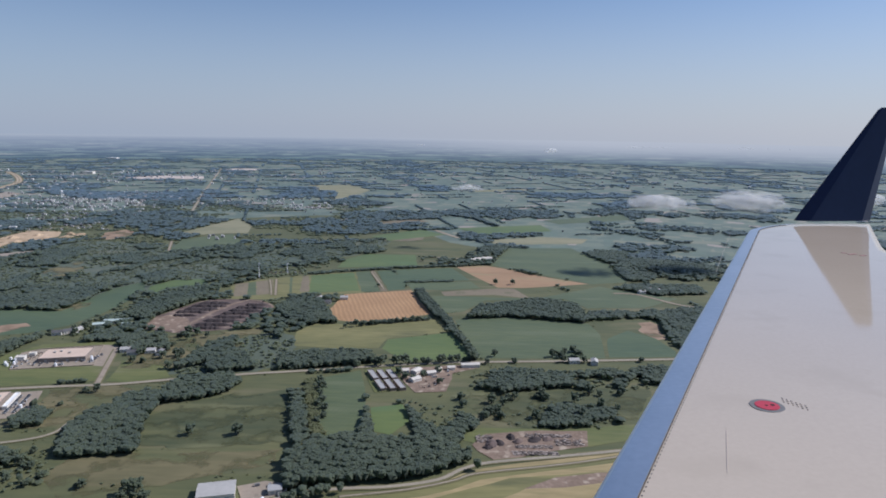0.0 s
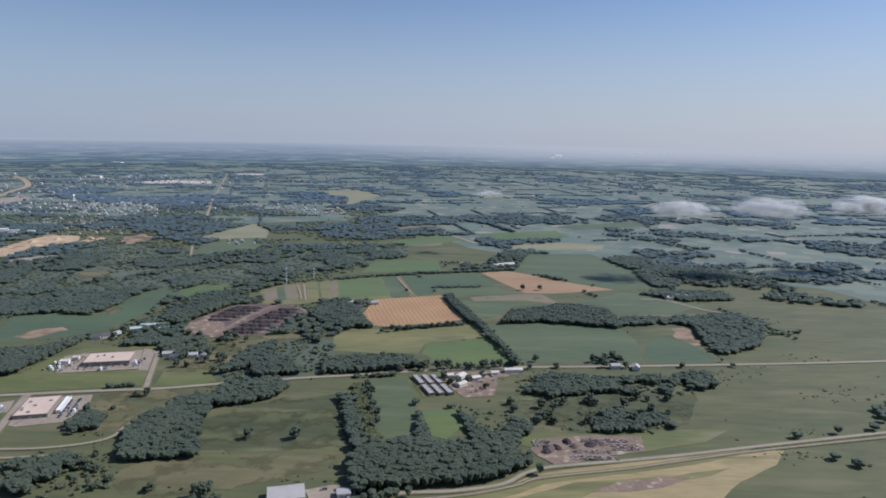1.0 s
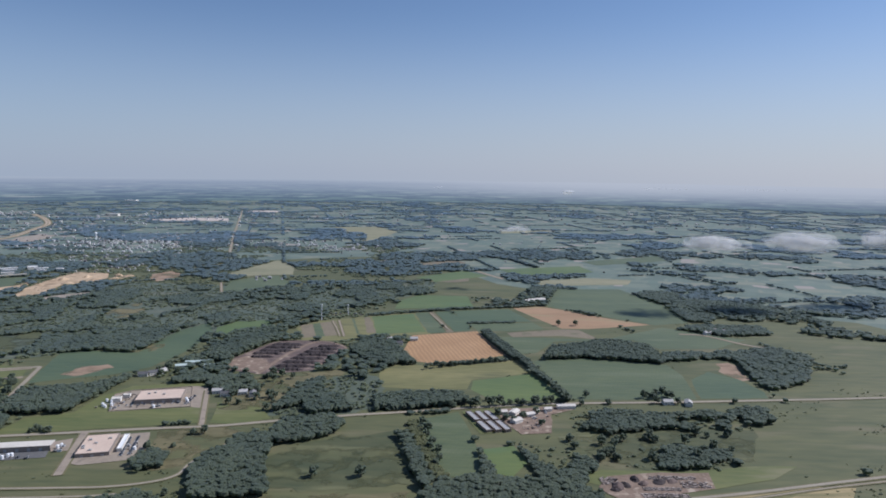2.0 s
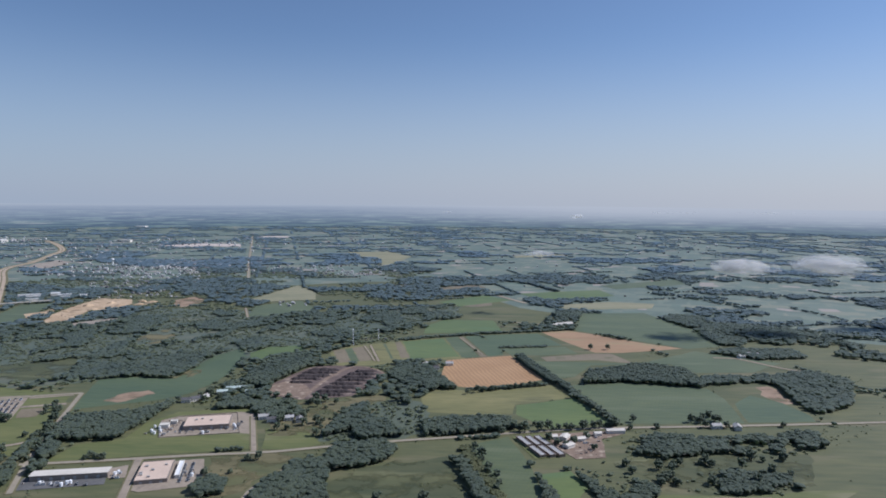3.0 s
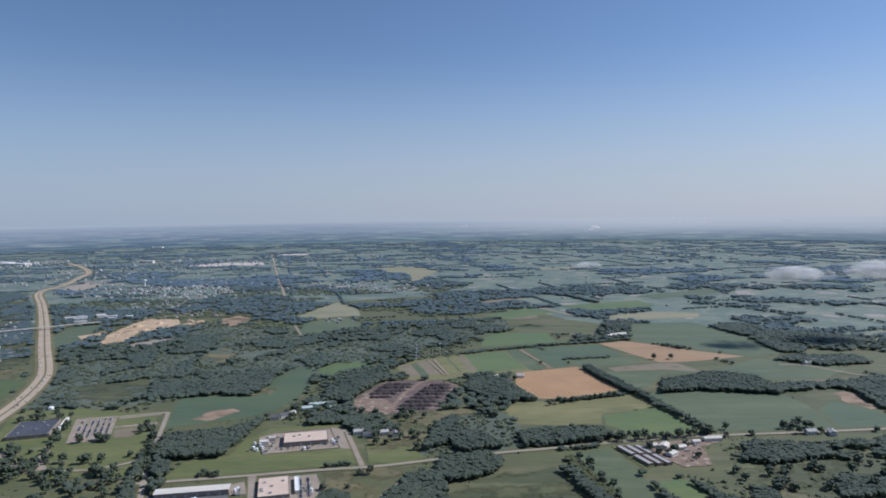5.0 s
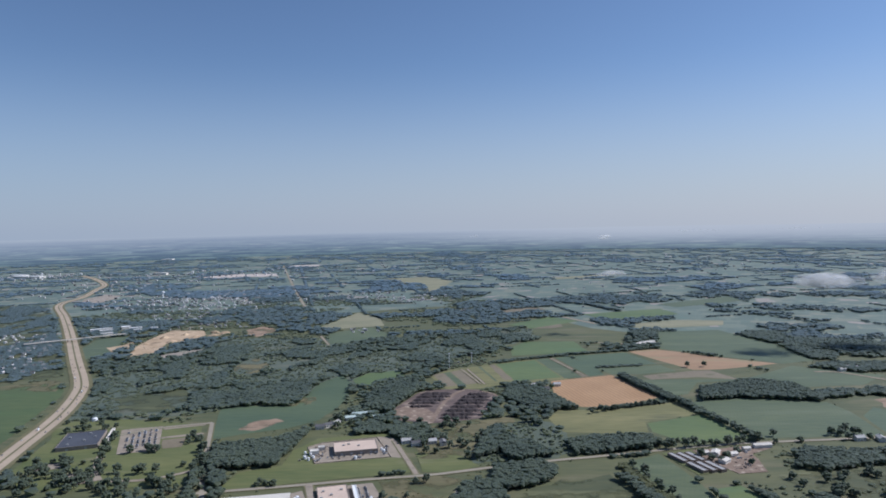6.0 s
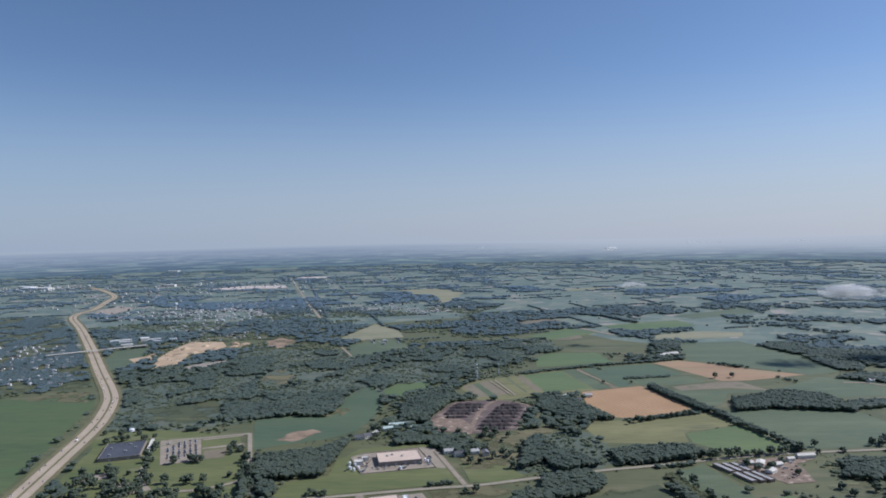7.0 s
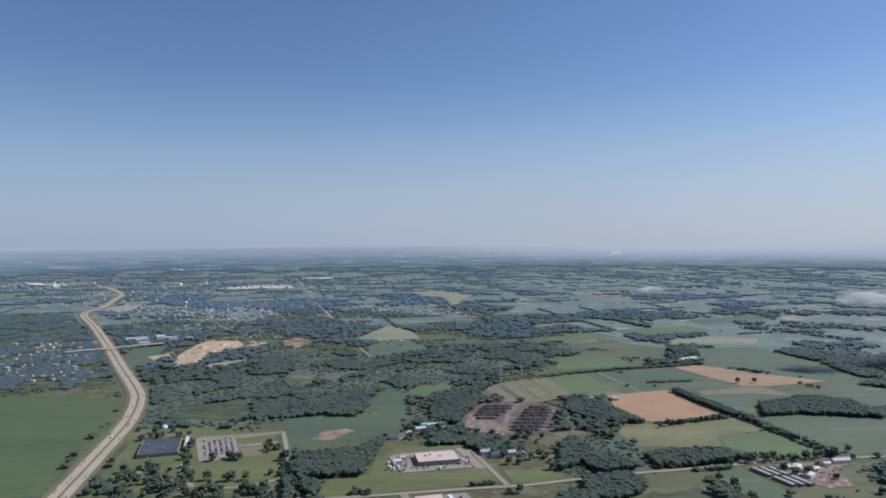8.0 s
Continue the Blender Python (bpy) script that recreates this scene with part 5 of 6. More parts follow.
def house_kind():
    ob = shed("house", (0, 0), (4.8, 3.5, 2.2), 0, "suburban house with a gabled roof among trees", "white", "house_roof", 1.2, group="suburban houses", category="house")
    part("porch", boxes((-0.9, -2.6, 0, 0.9, -1.75, 1.6)), "wall", ob)
    return ob


def suburbs():
    first = house_kind()
    r = np.random.default_rng(3)
    spots = []
    area = [(-1180, 830), (-772, 850), (-860, 1010), (-950, 1180), (-1320, 1180)]
    while len(spots) < 250:
        x, y = r.uniform(-1320, -770), r.uniform(830, 1180)
        row = round(y / 22) * 22 + r.uniform(-3, 3)
        if inside(np.array([x]), np.array([row]), area)[0] and not near_line(np.array([x]), np.array([row]), HIGHWAY, 32)[0]:
            if all(math.hypot(x - a, row - b) > 11 for a, b in spots):
                spots.append((x, row))
    first.matrix_world = pose(*spots[0], 0, 0, 0, 10)
    for x, y in spots[1:]:
        copy_thing(first, pose(x, y, 0, 0, 0, r.choice([5, 95, 20, 185]) + r.uniform(-6, 6)))


suburbs()


def far_towns():
    """Far roofs that nobody could count."""
    r = np.random.default_rng(11)
    for cx, cy, sx, sy, n in ((-740, 1290, 60, 40, 90), (-760, 1470, 70, 90, 150), (-900, 1700, 120, 90, 420), (-1060, 1620, 70, 60, 60), (-800, 1850, 90, 80, 160), (-1920, 2640, 200, 110, 220), (-1290, 2000, 110, 130, 120), (-480, 1720, 90, 70, 130), (-330, 1640, 70, 60, 80),
                              (-385, 1162, 26, 12, 16), (-180, 1400, 40, 20, 16), (-1350, 2450, 220, 160, 160), (-900, 2700, 300, 160, 90), (300, 1850, 250, 200, 40), (900, 2500, 400, 300, 60), (200, 2900, 500, 300, 80)):
        bm = bmesh.new()
        for _ in range(int(n * 0.8)):
            x, y = r.normal(cx, sx), r.normal(cy, sy)
            if near_line(np.array([x]), np.array([y]), HIGHWAY, 25)[0]:
                continue
            z = float(height(x, y))
            s = r.uniform(0.5, 1.05) * (1 + max(0, y - 1500) / 2200)
            l, w, h = 2.6 * s, 1.9 * s, 2.8 * s
            v = [bm.verts.new((x + a, y + b, z + c)) for a, b, c in ((-l, -w, 0), (l, -w, 0), (l, w, 0), (-l, w, 0), (-l, -w, h), (l, -w, h), (l, w, h), (-l, w, h), (-l, 0, h * 1.45), (l, 0, h * 1.45))]
            for f in ((0, 1, 5, 4), (1, 2, 6, 9, 5), (2, 3, 7, 6), (3, 0, 4, 8, 7), (4, 5, 9, 8), (6, 7, 8, 9)):
                bm.faces.new([v[i] for i in f])
        tagged(part("town_roofs", bm, "town"), "distant town of pale and grey gabled houses among trees", "town", kind="stuff")


far_towns()


# ---- masts, tank, piles ----
def mast(x, y, h):
    ob = thing("radio_mast", pose(x, y, 0), "slender pale lattice radio mast beside crop strips", "mast", "masts")
    for i in range(3):
        a = i * math.tau / 3
        c = (0.8 * math.cos(a), 0.8 * math.sin(a))
        part("leg", tube(bmesh.new(), (c[0], c[1], 0), (c[0] * 0.4, c[1] * 0.4, h), 0.15, 0.1, 5), "white", ob)
    for k in range(8):
        z = h * (k + 0.5) / 8
        part("brace", boxes((-0.45, -0.45, z, 0.45, 0.45, z + 0.2)), "white", ob)
    part("head", boxes((-0.9, -0.9, h, 0.9, 0.9, h + 1.2)), "white", ob)


mast(-236, 842, 19)
mast(-206, 869, 14)


def tank(x, y):
    ob = thing("water_tank", pose(x, y, 0), "white domed water tank at a wood's edge", "tank")
    part("shell", tube(bmesh.new(), (0, 0, 0), (0, 0, 2.6), 2.7, 2.7, 24), "white", ob)
    part("dome", tube(tube(bmesh.new(), (0, 0, 2.6), (0, 0, 3.3), 2.75, 1.9, 24), (0, 0, 3.3), (0, 0, 3.6), 1.9, 0.4, 24), "white", ob)


tank(-589, 633)


def water_tower(x, y, h):
    ob = thing("water_tower", pose(x, y, 0), "white ball-topped water tower over the distant town", "tower")
    part("stem", tube(tube(bmesh.new(), (0, 0, 0), (0, 0, h * 0.15), 2.4, 1.2, 16), (0, 0, h * 0.15), (0, 0, h * 0.8), 1.2, 1.3, 16), "white", ob)
    bm = bmesh.new()
    bmesh.ops.create_uvsphere(bm, u_segments=20, v_segments=12, radius=1, matrix=Matrix.LocRotScale((0, 0, h), None, (4, 4, 3.2)))
    part("bowl", bm, "white", ob)
    part("hatch", tube(bmesh.new(), (0, 0, h + 3.0), (0, 0, h + 3.6), 0.5, 0.5, 10), "white", ob)


water_tower(-1019, 1779, 15)


def windrows():
    """Broad dark heaps in the compost yard, in rows on either side of a pale track."""
    r = np.random.default_rng(5)
    for x0, x1, y, wide in ((-268, -232, 714, 5.5), (-272, -233, 703, 4.5), (-275, -238, 691, 6), (-279, -246, 677, 4.5), (-277, -252, 664, 3), (-216, -192, 711, 4), (-223, -190, 699, 5), (-227, -192, 687, 5),
                            (-231, -197, 674, 4.5), (-235, -200, 662, 5), (-240, -203, 648, 5.5), (-244, -207, 634, 5), (-246, -213, 622, 4)):
        bm = bmesh.new()
        rows_ = []
        n = int((x1 - x0) / 2.5) + 3
        bend = r.uniform(-2, 2)
        for k in range(n):
            u = k / (n - 1)
            hh = 2.4 * min(1, 7 * u, 7 * (1 - u)) * r.uniform(0.7, 1.1)
            wob = r.uniform(-0.6, 0.6) + bend * math.sin(u * math.pi)
            w = wide * 0.5 * (1 + r.uniform(-0.25, 0.25)) * (0.4 + 0.6 * min(1, 6 * u, 6 * (1 - u)))
            rows_.append([bm.verts.new((x0 + (x1 - x0) * u, y + wob + q * w * 2.0, z)) for q, z in ((-1, 0), (-0.6, hh * 0.7), (-0.2, hh), (0.2, hh * 0.95), (0.6, hh * 0.7), (1, 0))])
        for p, q in zip(rows_, rows_[1:]):
            for j in range(5):
                bm.faces.new((p[j], q[j], q[j + 1], p[j + 1]))
        ob = part("windrow", bm, "windrow")
        ob.location.z = 0.22
        tagged(ob, "long dark heap of compost", "heap", "compost windrows")
    for words, line, w in (("pale earthen track across the compost yard", [(-253, 606), (-246, 650), (-240, 682), (-230, 712), (-219, 733)], 5.0),
                           ("pale earthen track round the compost yard", [(-219, 733), (-203, 727), (-184, 704), (-190, 670), (-203, 634)], 2.6)):
        tagged(ribbon("yard_track", line, w, "earth", 0.42), words, "track", kind="structure")


windrows()


def junk(x0, x1, y0, y1, n, seed, name, label):
    r = np.random.default_rng(seed)
    bm = bmesh.new()
    for _ in range(n):
        x, y, s = r.uniform(x0, x1), r.uniform(y0, y1), r.uniform(0.22, 0.75)
        z = 0.3
        box(bm, x - s, y - s * 0.6, z, x + s * r.uniform(0.5, 1.2), y + s * 0.6, z + s * r.uniform(0.4, 1.2))
    tagged(part(name, bm, "junk"), label, "scrap", kind="stuff")


def mound(x, y, wide, tall, seed, material="sand"):
    """A slumped heap of sand or earth."""
    r = np.random.default_rng(seed)
    bm = bmesh.new()
    rings = []
    for k in range(5):
        f = k / 4
        rings.append([bm.verts.new((wide * (1 - f * 0.9) * (1 + r.uniform(-0.2, 0.2)) * math.cos(i * math.tau / 12), wide * 0.7 * (1 - f * 0.9) * (1 + r.uniform(-0.2, 0.2)) * math.sin(i * math.tau / 12), tall * f ** 0.8)) for i in range(12)])
    for p, q in zip(rings, rings[1:]):
        for i in range(12):
            bm.faces.new((p[i], p[(i + 1) % 12], q[(i + 1) % 12], q[i]))
    bm.faces.new(rings[-1])
    ob = part("sand_mound" if material == "sand" else "earth_mound", bm, material)
    ob.matrix_world = pose(x, y, 0.2, 0, 0, r.uniform(0, 180))
    pit = material == "sand"
    tagged(ob, "slumped heap of pale sand in the pit" if pit else "heap of dark brown earth in the scrapyard", "heap", "sand heaps" if pit else "earth heaps")


for i, (x, y) in enumerate(((-735, 1060), (-760, 1075), (-700, 1080), (-730, 1120), (-680, 1130), (-650, 1140), (-705, 1150), (-660, 1170), (-745, 1030), (-640, 1165))):
    mound(x, y, 8 + (i * 7) % 8, 2.2 + (i * 5) % 4 * 0.6, 40 + i)
for i, (x, y, wide, tall) in enumerate(((32, 389, 6.5, 2.6), (37, 391, 4.5, 2.0), (45, 399, 4.5, 2.6), (49, 393, 4.5, 2.2), (60, 396, 5.5, 1.8), (29, 384, 3.5, 1.4), (68, 397, 4.5, 1.6))):
    mound(x, y, wide, tall, 70 + i, "windrow" if i % 3 else "compost")
junk(-234, -186, 866, 884, 90, 44, "pale_goods", "pale crates and sheds beside the masts")
junk(-735, -640, 1010, 1040, 60, 31, "gravel_plant", "grey plant and gravel heaps beside the sand pit")
junk(23, 33, 391, 401, 130, 12, "timber_heap", "broken pale timber and brown earth in the scrapyard")
for x0, x1, y0, y1, n, seed in ((44, 72, 375, 380, 210, 2), (47, 70, 384, 388, 170, 3), (54, 84, 399, 404, 200, 8), (72, 90, 388, 397, 160, 9)):
    junk(x0, x1, y0, y1, n, seed, "scrap_heap", "row of rusty and pale scrap on brown earth")
junk(-350, -338, 520, 545, 60, 4, "yard_goods", "pale crates and goods in the works yard")
junk(-20, 0, 478, 505, 40, 6, "farm_goods", "pale goods in the gravel farmyard")


# ---- cars ----
def car_kind(truck=False):
    l = 4.2 if truck else 2.3
    ob = thing("truck" if truck else "car", pose(0, 0, 0), "box truck on the pale highway" if truck else "parked car in a concrete car park", "truck" if truck else "car", "vehicles")
    bm = boxes((-l / 2, -0.5, 0.2, l / 2, 0.5, 0.62 if not truck else 0.7))
    part("body", bm, "paint", ob)
    if truck:
        part("cargo_box", boxes((-l / 2, -0.55, 0.7, l / 2 - 1.2, 0.55, 1.9)), "white", ob)
        part("cab", boxes((l / 2 - 1.0, -0.5, 0.7, l / 2, 0.5, 1.4)), "paint", ob)
    else:
        bm = bmesh.new()
        v = [bm.verts.new(p) for p in ((-0.8, -0.45, 0.62), (0.6, -0.45, 0.62), (0.6, 0.45, 0.62), (-0.8, 0.45, 0.62), (-0.55, -0.38, 0.95), (0.25, -0.38, 0.95), (0.25, 0.38, 0.95), (-0.55, 0.38, 0.95))]
        for f in ((4, 5, 6, 7), (0, 1, 5, 4), (1, 2, 6, 5), (2, 3, 7, 6), (3, 0, 4, 7)):
            bm.faces.new([v[i] for i in f])
        part("cabin", bm, "glass", ob)
    for sx in (-0.32, 0.32):
        for sy in (-0.5, 0.5):
            part("wheel", tube(bmesh.new(), (sx * l, sy - 0.06, 0.2), (sx * l, sy + 0.06, 0.2), 0.2, 0.2, 8), "rubber", ob)
    return ob


def vehicles():
    first, lorry = car_kind(), car_kind(True)
    r = np.random.default_rng(9)
    spots = []
    for i in range(6):
        for j in range(22):
            if r.random() < 0.62:
                u, v = (i + 0.5) / 6, (j + 0.5) / 22
                spots.append((-538 + 28 * u + 20 * v, 594 + 7 * u - 50 * v, 15, 0.34))
    for i in range(14):
        spots.append((-288 - i * 0.55, 424 + i * 2.3, 14 + r.uniform(-3, 3), 0.34))
        spots.append((-293 - i * 0.55, 422 + i * 2.3, 14 + r.uniform(-3, 3), 0.34))
    for i in range(10):
        spots.append((-340 + i * 5 + r.uniform(-1, 1), 516 + i, 100, 0.34))
        spots.append((-290 + r.uniform(0, 3), 523 + i * 2.2, 12, 0.34))
    first.matrix_world = pose(spots[0][0], spots[0][1], spots[0][3], 0, 0, spots[0][2])
    for x, y, t, z in spots[1:]:
        copy_thing(first, pose(x, y, z, 0, 0, t + r.uniform(-3, 3)))
    pts = curve_through(HIGHWAY)
    for i, q in enumerate(pts[4:62]):
        d = (pts[i + 5] - pts[i + 3]).normalized()
        side = Vector((d.y, -d.x, 0))
        for k in range(2):
            if (i or k) and r.random() < 0.45:
                continue
            s = q + side * (r.choice([-6.2, -3.2, 3.2, 6.2])) + d * r.uniform(-8, 8)
            m = pose(s.x, s.y, 0.6 + float(height(s.x, s.y)), 0, 0, math.degrees(math.atan2(d.y, d.x)))
            if i == 0 and k == 0:
                lorry.matrix_world = m
            else:
                copy_thing(lorry if r.random() < 0.1 else first, m)


vehicles()


# ---- single trees ----
def tree_kind(seed, tall, wide):
    r = np.random.default_rng(seed)
    ob = thing("tree", pose(0, 0, 0), "leafy dark green broadleaf tree standing in grass", "tree", "single trees")
    bm = tube(bmesh.new(), (0, 0, -0.2), (0, 0, tall * 0.5), 0.035 * tall, 0.02 * tall, 6)
    for i in range(4):
        a = i * 1.6 + r.uniform(0, 1)
        tube(bm, (0, 0, tall * 0.3), (wide * 0.6 * math.cos(a), wide * 0.6 * math.sin(a), tall * 0.62), 0.016 * tall, 0.008 * tall, 5)
    part("trunk", bm, "bark", ob)
    n = 26
    a, q = r.uniform(0, math.tau, n), np.sqrt(r.uniform(0, 1, n))
    z = r.uniform(0.32, 0.92, n)
    reach = wide * q * np.sqrt(np.clip(1 - ((z - 0.55) / 0.45) ** 2, 0.1, 1))
    base, tris = ICO[0]
    verts, faces = [], []
    for i in range(n):
        s = wide * r.uniform(0.25, 0.42)
        v = base * r.uniform(0.7, 1.3, (len(base), 1)) * s + np.array([reach[i] * math.cos(a[i]), reach[i] * math.sin(a[i]), z[i] * tall])
        faces.append(tris + len(base) * i)
        verts.append(v)
    crown = mesh_of("crown", np.concatenate(verts), np.concatenate(faces), "leaf")
    crown.parent = ob
    return ob


def single_trees():
    kinds = [tree_kind(s, t, w) for s, t, w in ((1, 6.5, 2.8), (2, 5.2, 2.6), (3, 7.5, 3.0), (4, 4.2, 2.2))]
    r = np.random.default_rng(21)
    spots = []

    def strew(poly, count):
        xs, ys = [p[0] for p in poly], [p[1] for p in poly]
        made = 0
        while made < count:
            x, y = r.uniform(min(xs), max(xs)), r.uniform(min(ys), max(ys))
            if inside(np.array([x]), np.array([y]), poly)[0] and not any(near_line(np.array([x]), np.array([y]), ln, w)[0] for ln, w in LINES):
                spots.append((x, y))
                made += 1

    def row(x0, y0, x1, y1, count, wander=2.0):
        for i in range(count):
            u = (i + r.uniform(-0.3, 0.3)) / count
            spots.append((x0 + (x1 - x0) * u + r.normal(0, wander), y0 + (y1 - y0) * u + r.normal(0, wander)))

    strew([(-511, 491), (-449, 509), (-427, 460), (-496, 452)], 16)
    strew([(-581, 504), (-512, 493), (-496, 452), (-559, 446)], 26)
    strew([(-617, 612), (-565, 627), (-549, 601), (-598, 591)], 6)
    strew([(-465, 610), (-446, 559), (-426, 467), (-435, 478)], 12)
    strew([(-301, 454), (-271, 466), (-221, 468), (-238, 452), (-260, 401)], 5)
    strew([(-161, 396), (-116, 432), (-102, 406), (-131, 382)], 3)
    strew([(-268, 576), (-214, 600), (-181, 567), (-217, 511), (-259, 518)], 26)
    strew([(0, 466), (136, 477), (124, 432), (27, 424)], 34)
    strew([(-37, 511), (9, 520), (8, 477), (-17, 470)], 8)
    strew([(-490, 479), (-432, 484), (-413, 447), (-480, 438)], 14)
    strew([(-495, 448), (-413, 447), (-424, 410), (-470, 411)], 12)
    row(-445, 535, -412, 452, 14, 2.0)
    row(-120, 521, -38, 527, 8, 2.0)
    row(-38, 530, 31, 541, 12, 1.0)
    row(33, 537, 191, 546, 5, 1.5)
    row(43, 553, 137, 557, 2, 1)
    row(-95, 633, -13, 665, 10, 1.5)
    row(-365, 458, -381, 467, 4, 3)
    row(-96, 490, -76, 403, 9, 2.0)
    row(70, 828, 116, 828, 2, 0.5)
    row(-67, 536, -29, 541, 7, 2)
    strew([(-207, 333), (-162, 329), (-139, 338), (-133, 324), (-180, 312)], 8)
    strew([(-262, 370), (-246, 378), (-206, 322), (-229, 320)], 10)
    strew([(100, 562), (118, 574), (122, 556), (104, 552)], 9)
    strew([(-278, 600), (-225, 608), (-219, 573), (-270, 574)], 10)
    strew([(-357, 628), (-336, 658), (-323, 609), (-343, 583)], 10)
    strew([(-575, 510), (-526, 528), (-504, 491), (-510, 457), (-552, 457)], 34)
    strew([(-556, 594), (-545, 597), (-521, 538), (-533, 538)], 9)
    strew([(-620, 627), (-577, 616), (-571, 597), (-606, 591)], 5)
    strew([(-522, 538), (-483, 545), (-483, 530), (-514, 522)], 7)
    strew([(-479, 584), (-462, 589), (-451, 550), (-465, 550)], 8)
    strew([(-532, 503), (-505, 503), (-470, 447), (-482, 428)], 14)
    used = set()
    for x, y in spots:
        i = int(r.integers(0, 4))
        s = r.uniform(0.75, 1.15)
        m = pose(x, y, 0, 0, 0, r.uniform(0, 360)) @ Matrix.Diagonal((s, s, s * r.uniform(0.9, 1.1), 1))
        if i in used:
            ob = copy_thing(kinds[i], m)
            ob.matrix_world = m
        else:
            kinds[i].matrix_world = m
            used.add(i)


single_trees()


# ---- clouds ----
def cloud(x, y, z, l, w, h, seed, label, material="cloud", n=40):
    r = np.random.default_rng(seed)
    base, tris = ICO[1]
    verts, faces = [], []
    for i in range(n):
        u, v = r.normal(0, 0.38), r.normal(0, 0.38)
        fall = max(0.15, 1 - u * u - v * v)
        s = h * r.uniform(0.3, 0.65) * fall
        c = np.array([u * l, v * w, h * fall * r.uniform(0, 0.5)])
        verts.append(base * r.uniform(0.85, 1.15, (len(base), 1)) * np.array([s * 2.6, s * 2.0, s * 0.8]) + c)
        faces.append(tris + len(base) * i)
    ob = mesh_of("cloud", np.concatenate(verts), np.concatenate(faces), material, True)
    ob.matrix_world = pose(x, y, z)
    return tagged(ob, label, "cloud", kind="stuff")


for x, y, z, l, w, h, seed in ((305, 940, 92, 55, 40, 20, 1), (432, 950, 94, 60, 40, 26, 2), (39, 1113, 96, 30, 24, 9, 3), (600, 1000, 94, 70, 40, 24, 8)):
    cloud(x, y, z, l, w, h, seed, "small low white cloud with a ragged edge")
for x, y, z, l, h, seed in ((518, 3278, 96, 14, 22, 4), (-120, 3400, 112, 40, 10, 5), (1020, 3400, 118, 240, 12, 6), (1500, 3300, 120, 280, 12, 7)):
    cloud(x, y, z, l, l * 0.5, h, seed, "distant white cloud low over the horizon", "far_cloud", 9)


# ---- the aeroplane's wing ----
def wing():
    ob = thing("aeroplane_wing", pose(0, 0, 192.76, 0, -0.88, 0), "white jet wing with polished leading edge and dark blue winglet", "wing")
    y0, y1 = 0.9, 7.92

    def lead(y):
        return 0.46 + (y - 1.87) * 0.534 + 0.42 * max(0.0, (y - 7.35) / 0.57) ** 2

    def trail(y):
        return 5.06 - (7.92 - y) * 0.55 + 0.35 * max(0.0, 6.2 - y)

    def top(y, u):
        """Height of the upper skin; u: 0 at the leading edge, 1 at the trailing edge."""
        c = trail(y) - lead(y)
        return -1.115 + 0.03 * c * (math.sqrt(max(u, 0.0)) * 0.55 - 0.45 * u * u)

    def skin(name, u0, u1, y_in, y_out, nu, ny, material, label, lift=0.0, depth=0.0):
        bm = bmesh.new()
        grid = []
        for j in range(ny + 1):
            y = y_in + (y_out - y_in) * j / ny
            c = trail(y) - lead(y)
            rowv = []
            for i in range(nu + 1):
                u = u0 + (u1 - u0) * (i / nu) ** 1.5
                rowv.append(bm.verts.new((lead(y) + u * c, y, top(y, u) + lift)))
            low = []
            for i in range(nu + 1):
                u = u1 + (u0 - u1) * i / nu
                low.append(bm.verts.new((lead(y) + u * c + 0.001, y, -1.115 - depth * c * math.sqrt(max(u, 0.0)) * (1 - u * 0.7) - 0.004)))
            grid.append(rowv + low)
        k = len(grid[0])
        for a, b in zip(grid, grid[1:]):
            for i in range(k):
                bm.faces.new((a[i], a[(i + 1) % k], b[(i + 1) % k], b[i]))
        bm.faces.new(grid[0])
        bm.faces.new(grid[-1][::-1])
        bmesh.ops.recalc_face_normals(bm, faces=bm.faces)
        o = part(name, bm, material, ob, label)
        for p in o.data.polygons:
            p.use_smooth = len(p.vertices) == 4
        return o

    skin("upper_skin", 0.0, 1.0, y0, y1, 30, 40, "wing_paint", "off-white painted wing skin", depth=0.09)
    # polished slat wrapped round the nose, a few millimetres proud
    bm = bmesh.new()
    rows_ = []
    for j in range(49):
        y = y0 + (y1 - 0.02 - y0) * j / 48
        wide = 0.13 - 0.04 * j / 48
        prof = []
        for i in range(9):
            a = i / 8
            u = wide * (1 - a) if i < 8 else 0
            c = trail(y) - lead(y)
            prof.append(bm.verts.new((lead(y) + u - 0.012 * (1 if i == 8 else a), y, top(y, u / c) + 0.006)))
        for i in range(1, 5):
            a = i / 4 * math.pi / 2
            prof.append(bm.verts.new((lead(y) - 0.02 + 0.10 * (1 - math.cos(a)), y, top(y, 0) - 0.12 * math.sin(a))))
        rows_.append(prof)
    for a, b in zip(rows_, rows_[1:]):
        for i in range(len(a) - 1):
            bm.faces.new((a[i], b[i], b[i + 1], a[i + 1]))
    bmesh.ops.recalc_face_normals(bm, faces=bm.faces)
    slat = part("leading_edge", bm, "bare_metal", ob, "polished bare metal leading edge")
    for p in slat.data.polygons:
        p.use_smooth = True
    me = None
    for i in range(250):
        y = 1.2 + i * 0.0264
        wide = 0.13 - 0.04 * (y - y0) / (y1 - y0)
        c = trail(y) - lead(y)
        if me is None:
            rivet = part("rivet", tube(bmesh.new(), (0, 0, -0.002), (0, 0, 0.003), 0.0030, 0.0026, 6), "dull_grey", slat)
            me = rivet.data
        else:
            rivet = new("rivet", me)
            rivet.parent = slat
        rivet.location = (lead(y) + wide + 0.011, y, top(y, wide / c))
    bm = bmesh.new()
    edge = []
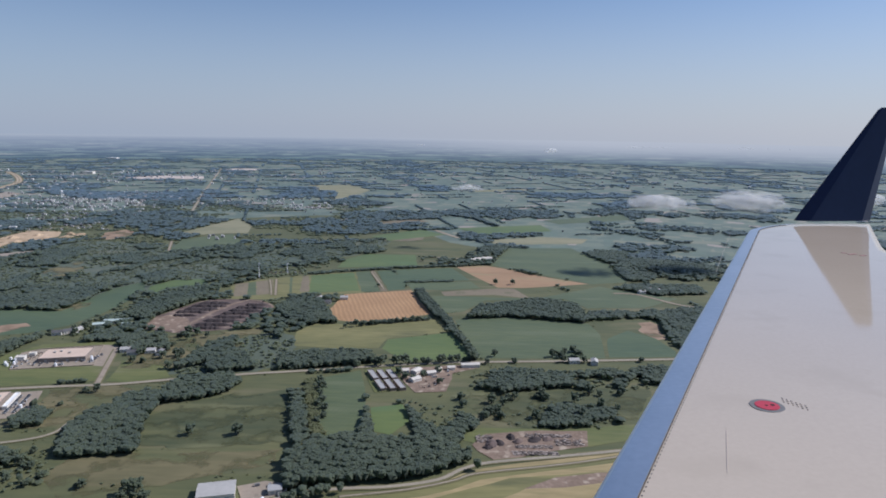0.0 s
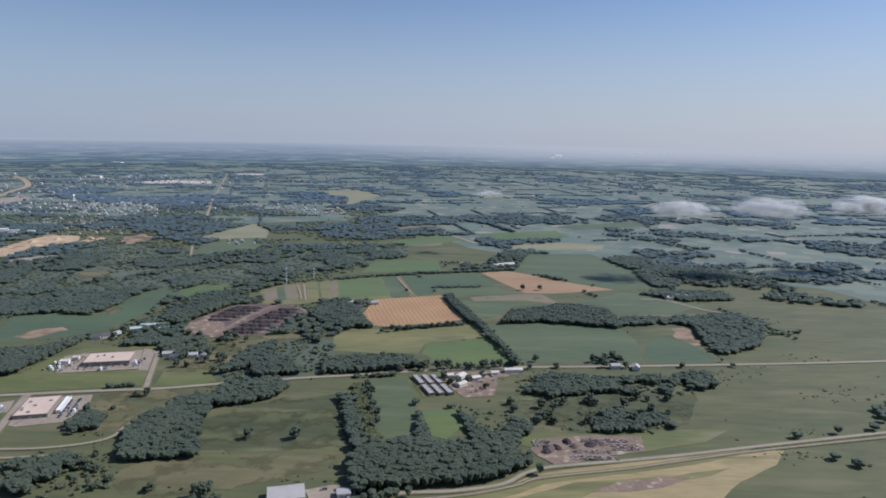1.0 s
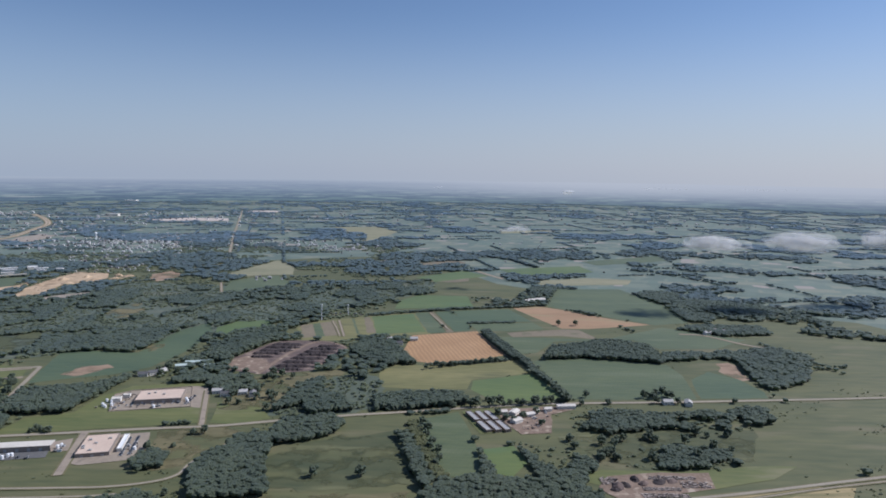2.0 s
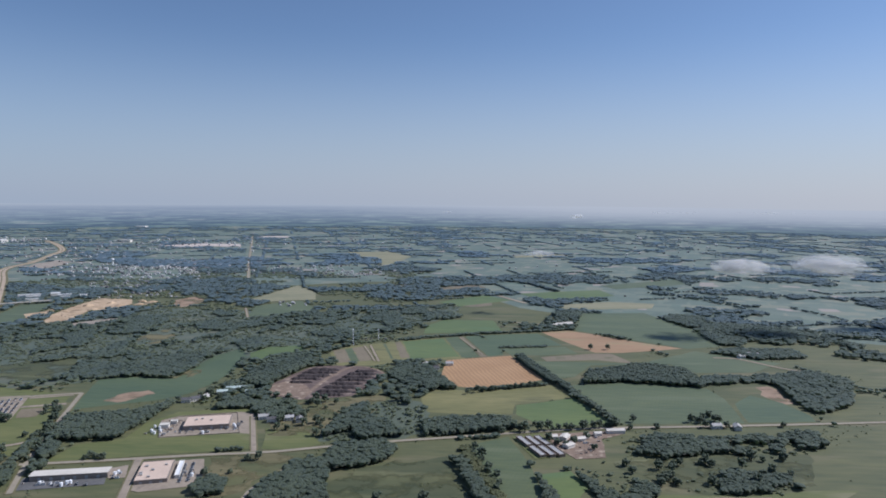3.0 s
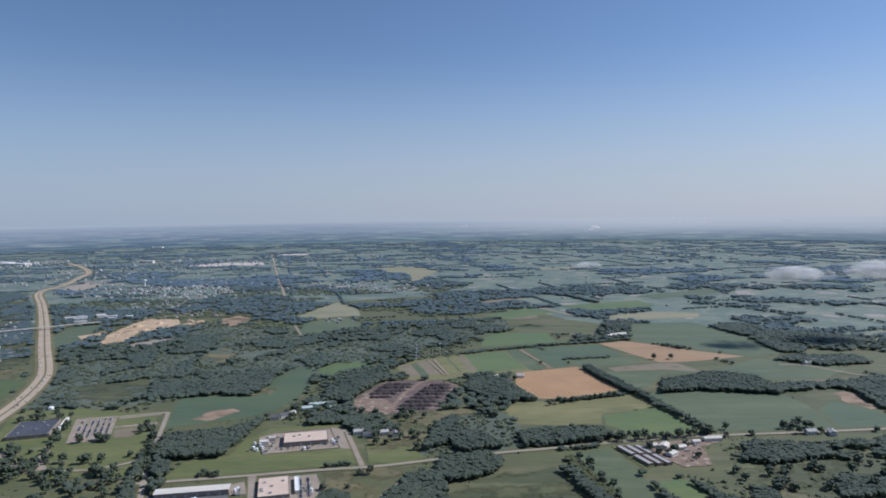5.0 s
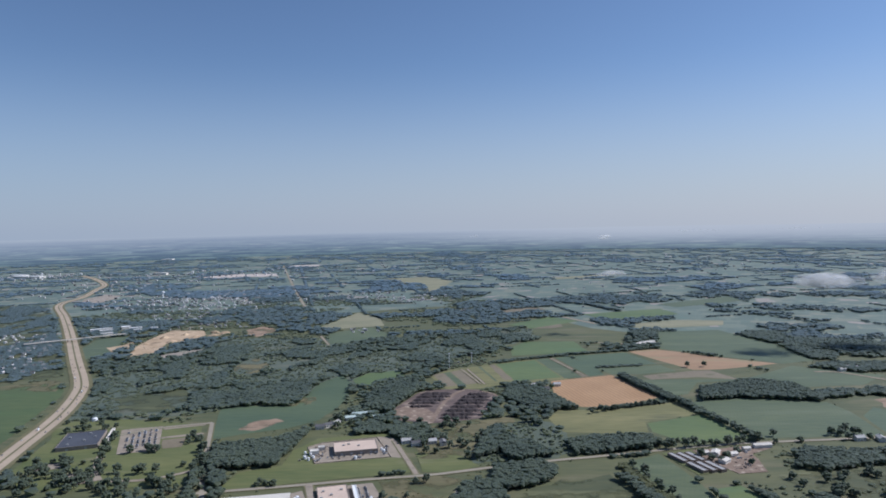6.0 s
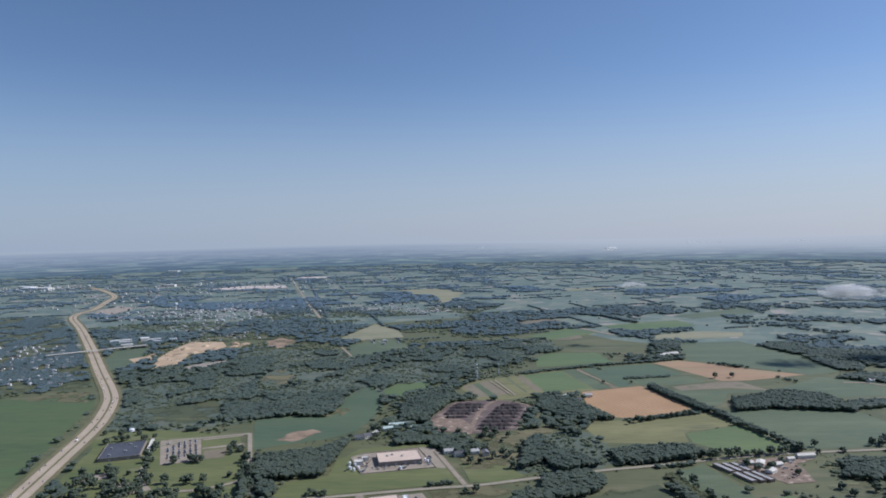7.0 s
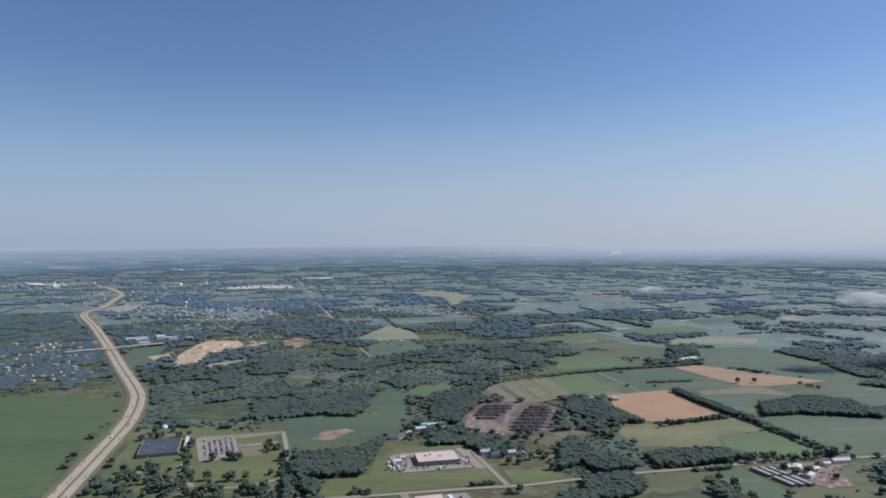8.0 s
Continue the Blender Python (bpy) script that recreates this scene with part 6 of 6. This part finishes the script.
    for j in range(49):
        y = y0 + (y1 - 0.05 - y0) * j / 48
        wide = 0.13 - 0.04 * j / 48
        c = trail(y) - lead(y)
        edge.append([bm.verts.new((lead(y) + wide + q, y, top(y, wide / c) + z)) for q, z in ((0.001, 0.0022), (0.0045, 0.0022))])
    for a, b in zip(edge, edge[1:]):
        bm.faces.new((a[0], a[1], b[1], b[0]))
    part("slat_gap", bm, "rubber", ob, "dark gap behind the polished leading edge")
    # winglet, canted outwards and swept back
    bm = bmesh.new()
    base_z = -1.07
    low = [(4.16, 7.93, base_z), (4.32, 7.86, base_z), (4.94, 7.87, base_z), (5.07, 7.93, base_z), (4.94, 7.99, base_z), (4.32, 8.0, base_z)]
    high = [(5.25, 8.30, 0.23), (5.30, 8.28, 0.26), (5.44, 8.28, 0.26), (5.49, 8.30, 0.24), (5.44, 8.32, 0.26), (5.30, 8.32, 0.26)]
    a, b = [bm.verts.new(p) for p in low], [bm.verts.new(p) for p in high]
    for i in range(6):
        bm.faces.new((a[i], a[(i + 1) % 6], b[(i + 1) % 6], b[i]))
    bm.faces.new(a[::-1])
    bm.faces.new(b)
    bmesh.ops.recalc_face_normals(bm, faces=bm.faces)
    part("winglet", bm, "navy", ob, "dark blue painted winglet")
    # filler cap with its ring and small lettering bars
    cx, cy = 1.30, 2.55
    u = (cx - lead(cy)) / (trail(cy) - lead(cy))
    z = top(cy, u)
    part("cap_ring", tube(bmesh.new(), (cx, cy, z - 0.005), (cx, cy, z + 0.0015), 0.068, 0.066, 32), "dull_grey", ob, "dull grey ring round the cap")
    part("filler_cap", tube(bmesh.new(), (cx, cy, z - 0.001), (cx, cy, z + 0.0035), 0.048, 0.046, 32), "red", ob, "red round filler cap")

    def flat_mark(name, x, y, l, w, turn, material, label, lift=0.0025):
        u_ = (x - lead(y)) / (trail(y) - lead(y))
        o = part(name, boxes((-l / 2, -w / 2, -0.002, l / 2, w / 2, 0.0)), material, ob, label)
        o.matrix_basis = pose(x, y, top(y, u_) + lift, 0, 0, turn)

    part("cap_slot", tube(bmesh.new(), (cx + 0.022, cy, z + 0.004), (cx + 0.022, cy, z + 0.0045), 0.009, 0.008, 12), "rubber", ob, "dark finger hole in the cap")
    part("cap_slot", tube(bmesh.new(), (cx - 0.004, cy - 0.004, z + 0.004), (cx - 0.004, cy - 0.004, z + 0.0045), 0.006, 0.005, 12), "rubber", ob, "dark finger hole in the cap")
    for j in range(3):
        for i in range(6):
            flat_mark("lettering", cx + 0.085 + i * 0.011 + j * 0.006, cy + 0.035 - i * 0.016 + j * 0.02, 0.0075, 0.002, -55, "ink", "row of small dark lettering")
    for x, y, l in ((3.66, 5.92, 0.09), (3.72, 5.86, 0.06), (3.92, 5.68, 0.11), (3.80, 5.10, 0.09), (3.86, 5.04, 0.05), (3.62, 5.98, 0.05)):
        flat_mark("scuff_mark", x, y, l, 0.03, 20, "rust_mark", "small reddish worn marking")
    for xa, ya, xb, yb in ((0.92, 2.02, 1.045, 2.33), (2.15, 5.2, 3.15, 7.3)):
        a, b = Vector((xa, ya, 0)), Vector((xb, yb, 0))
        for k in range(8):
            p, q = a.lerp(b, k / 8), a.lerp(b, (k + 1) / 8)
            mid = (p + q) / 2
            flat_mark("panel_seam", mid.x, mid.y, (q - p).length, 0.0014, math.degrees(math.atan2(q.y - p.y, q.x - p.x)), "seam", "fine seam between skin panels", 0.0015)


wing()
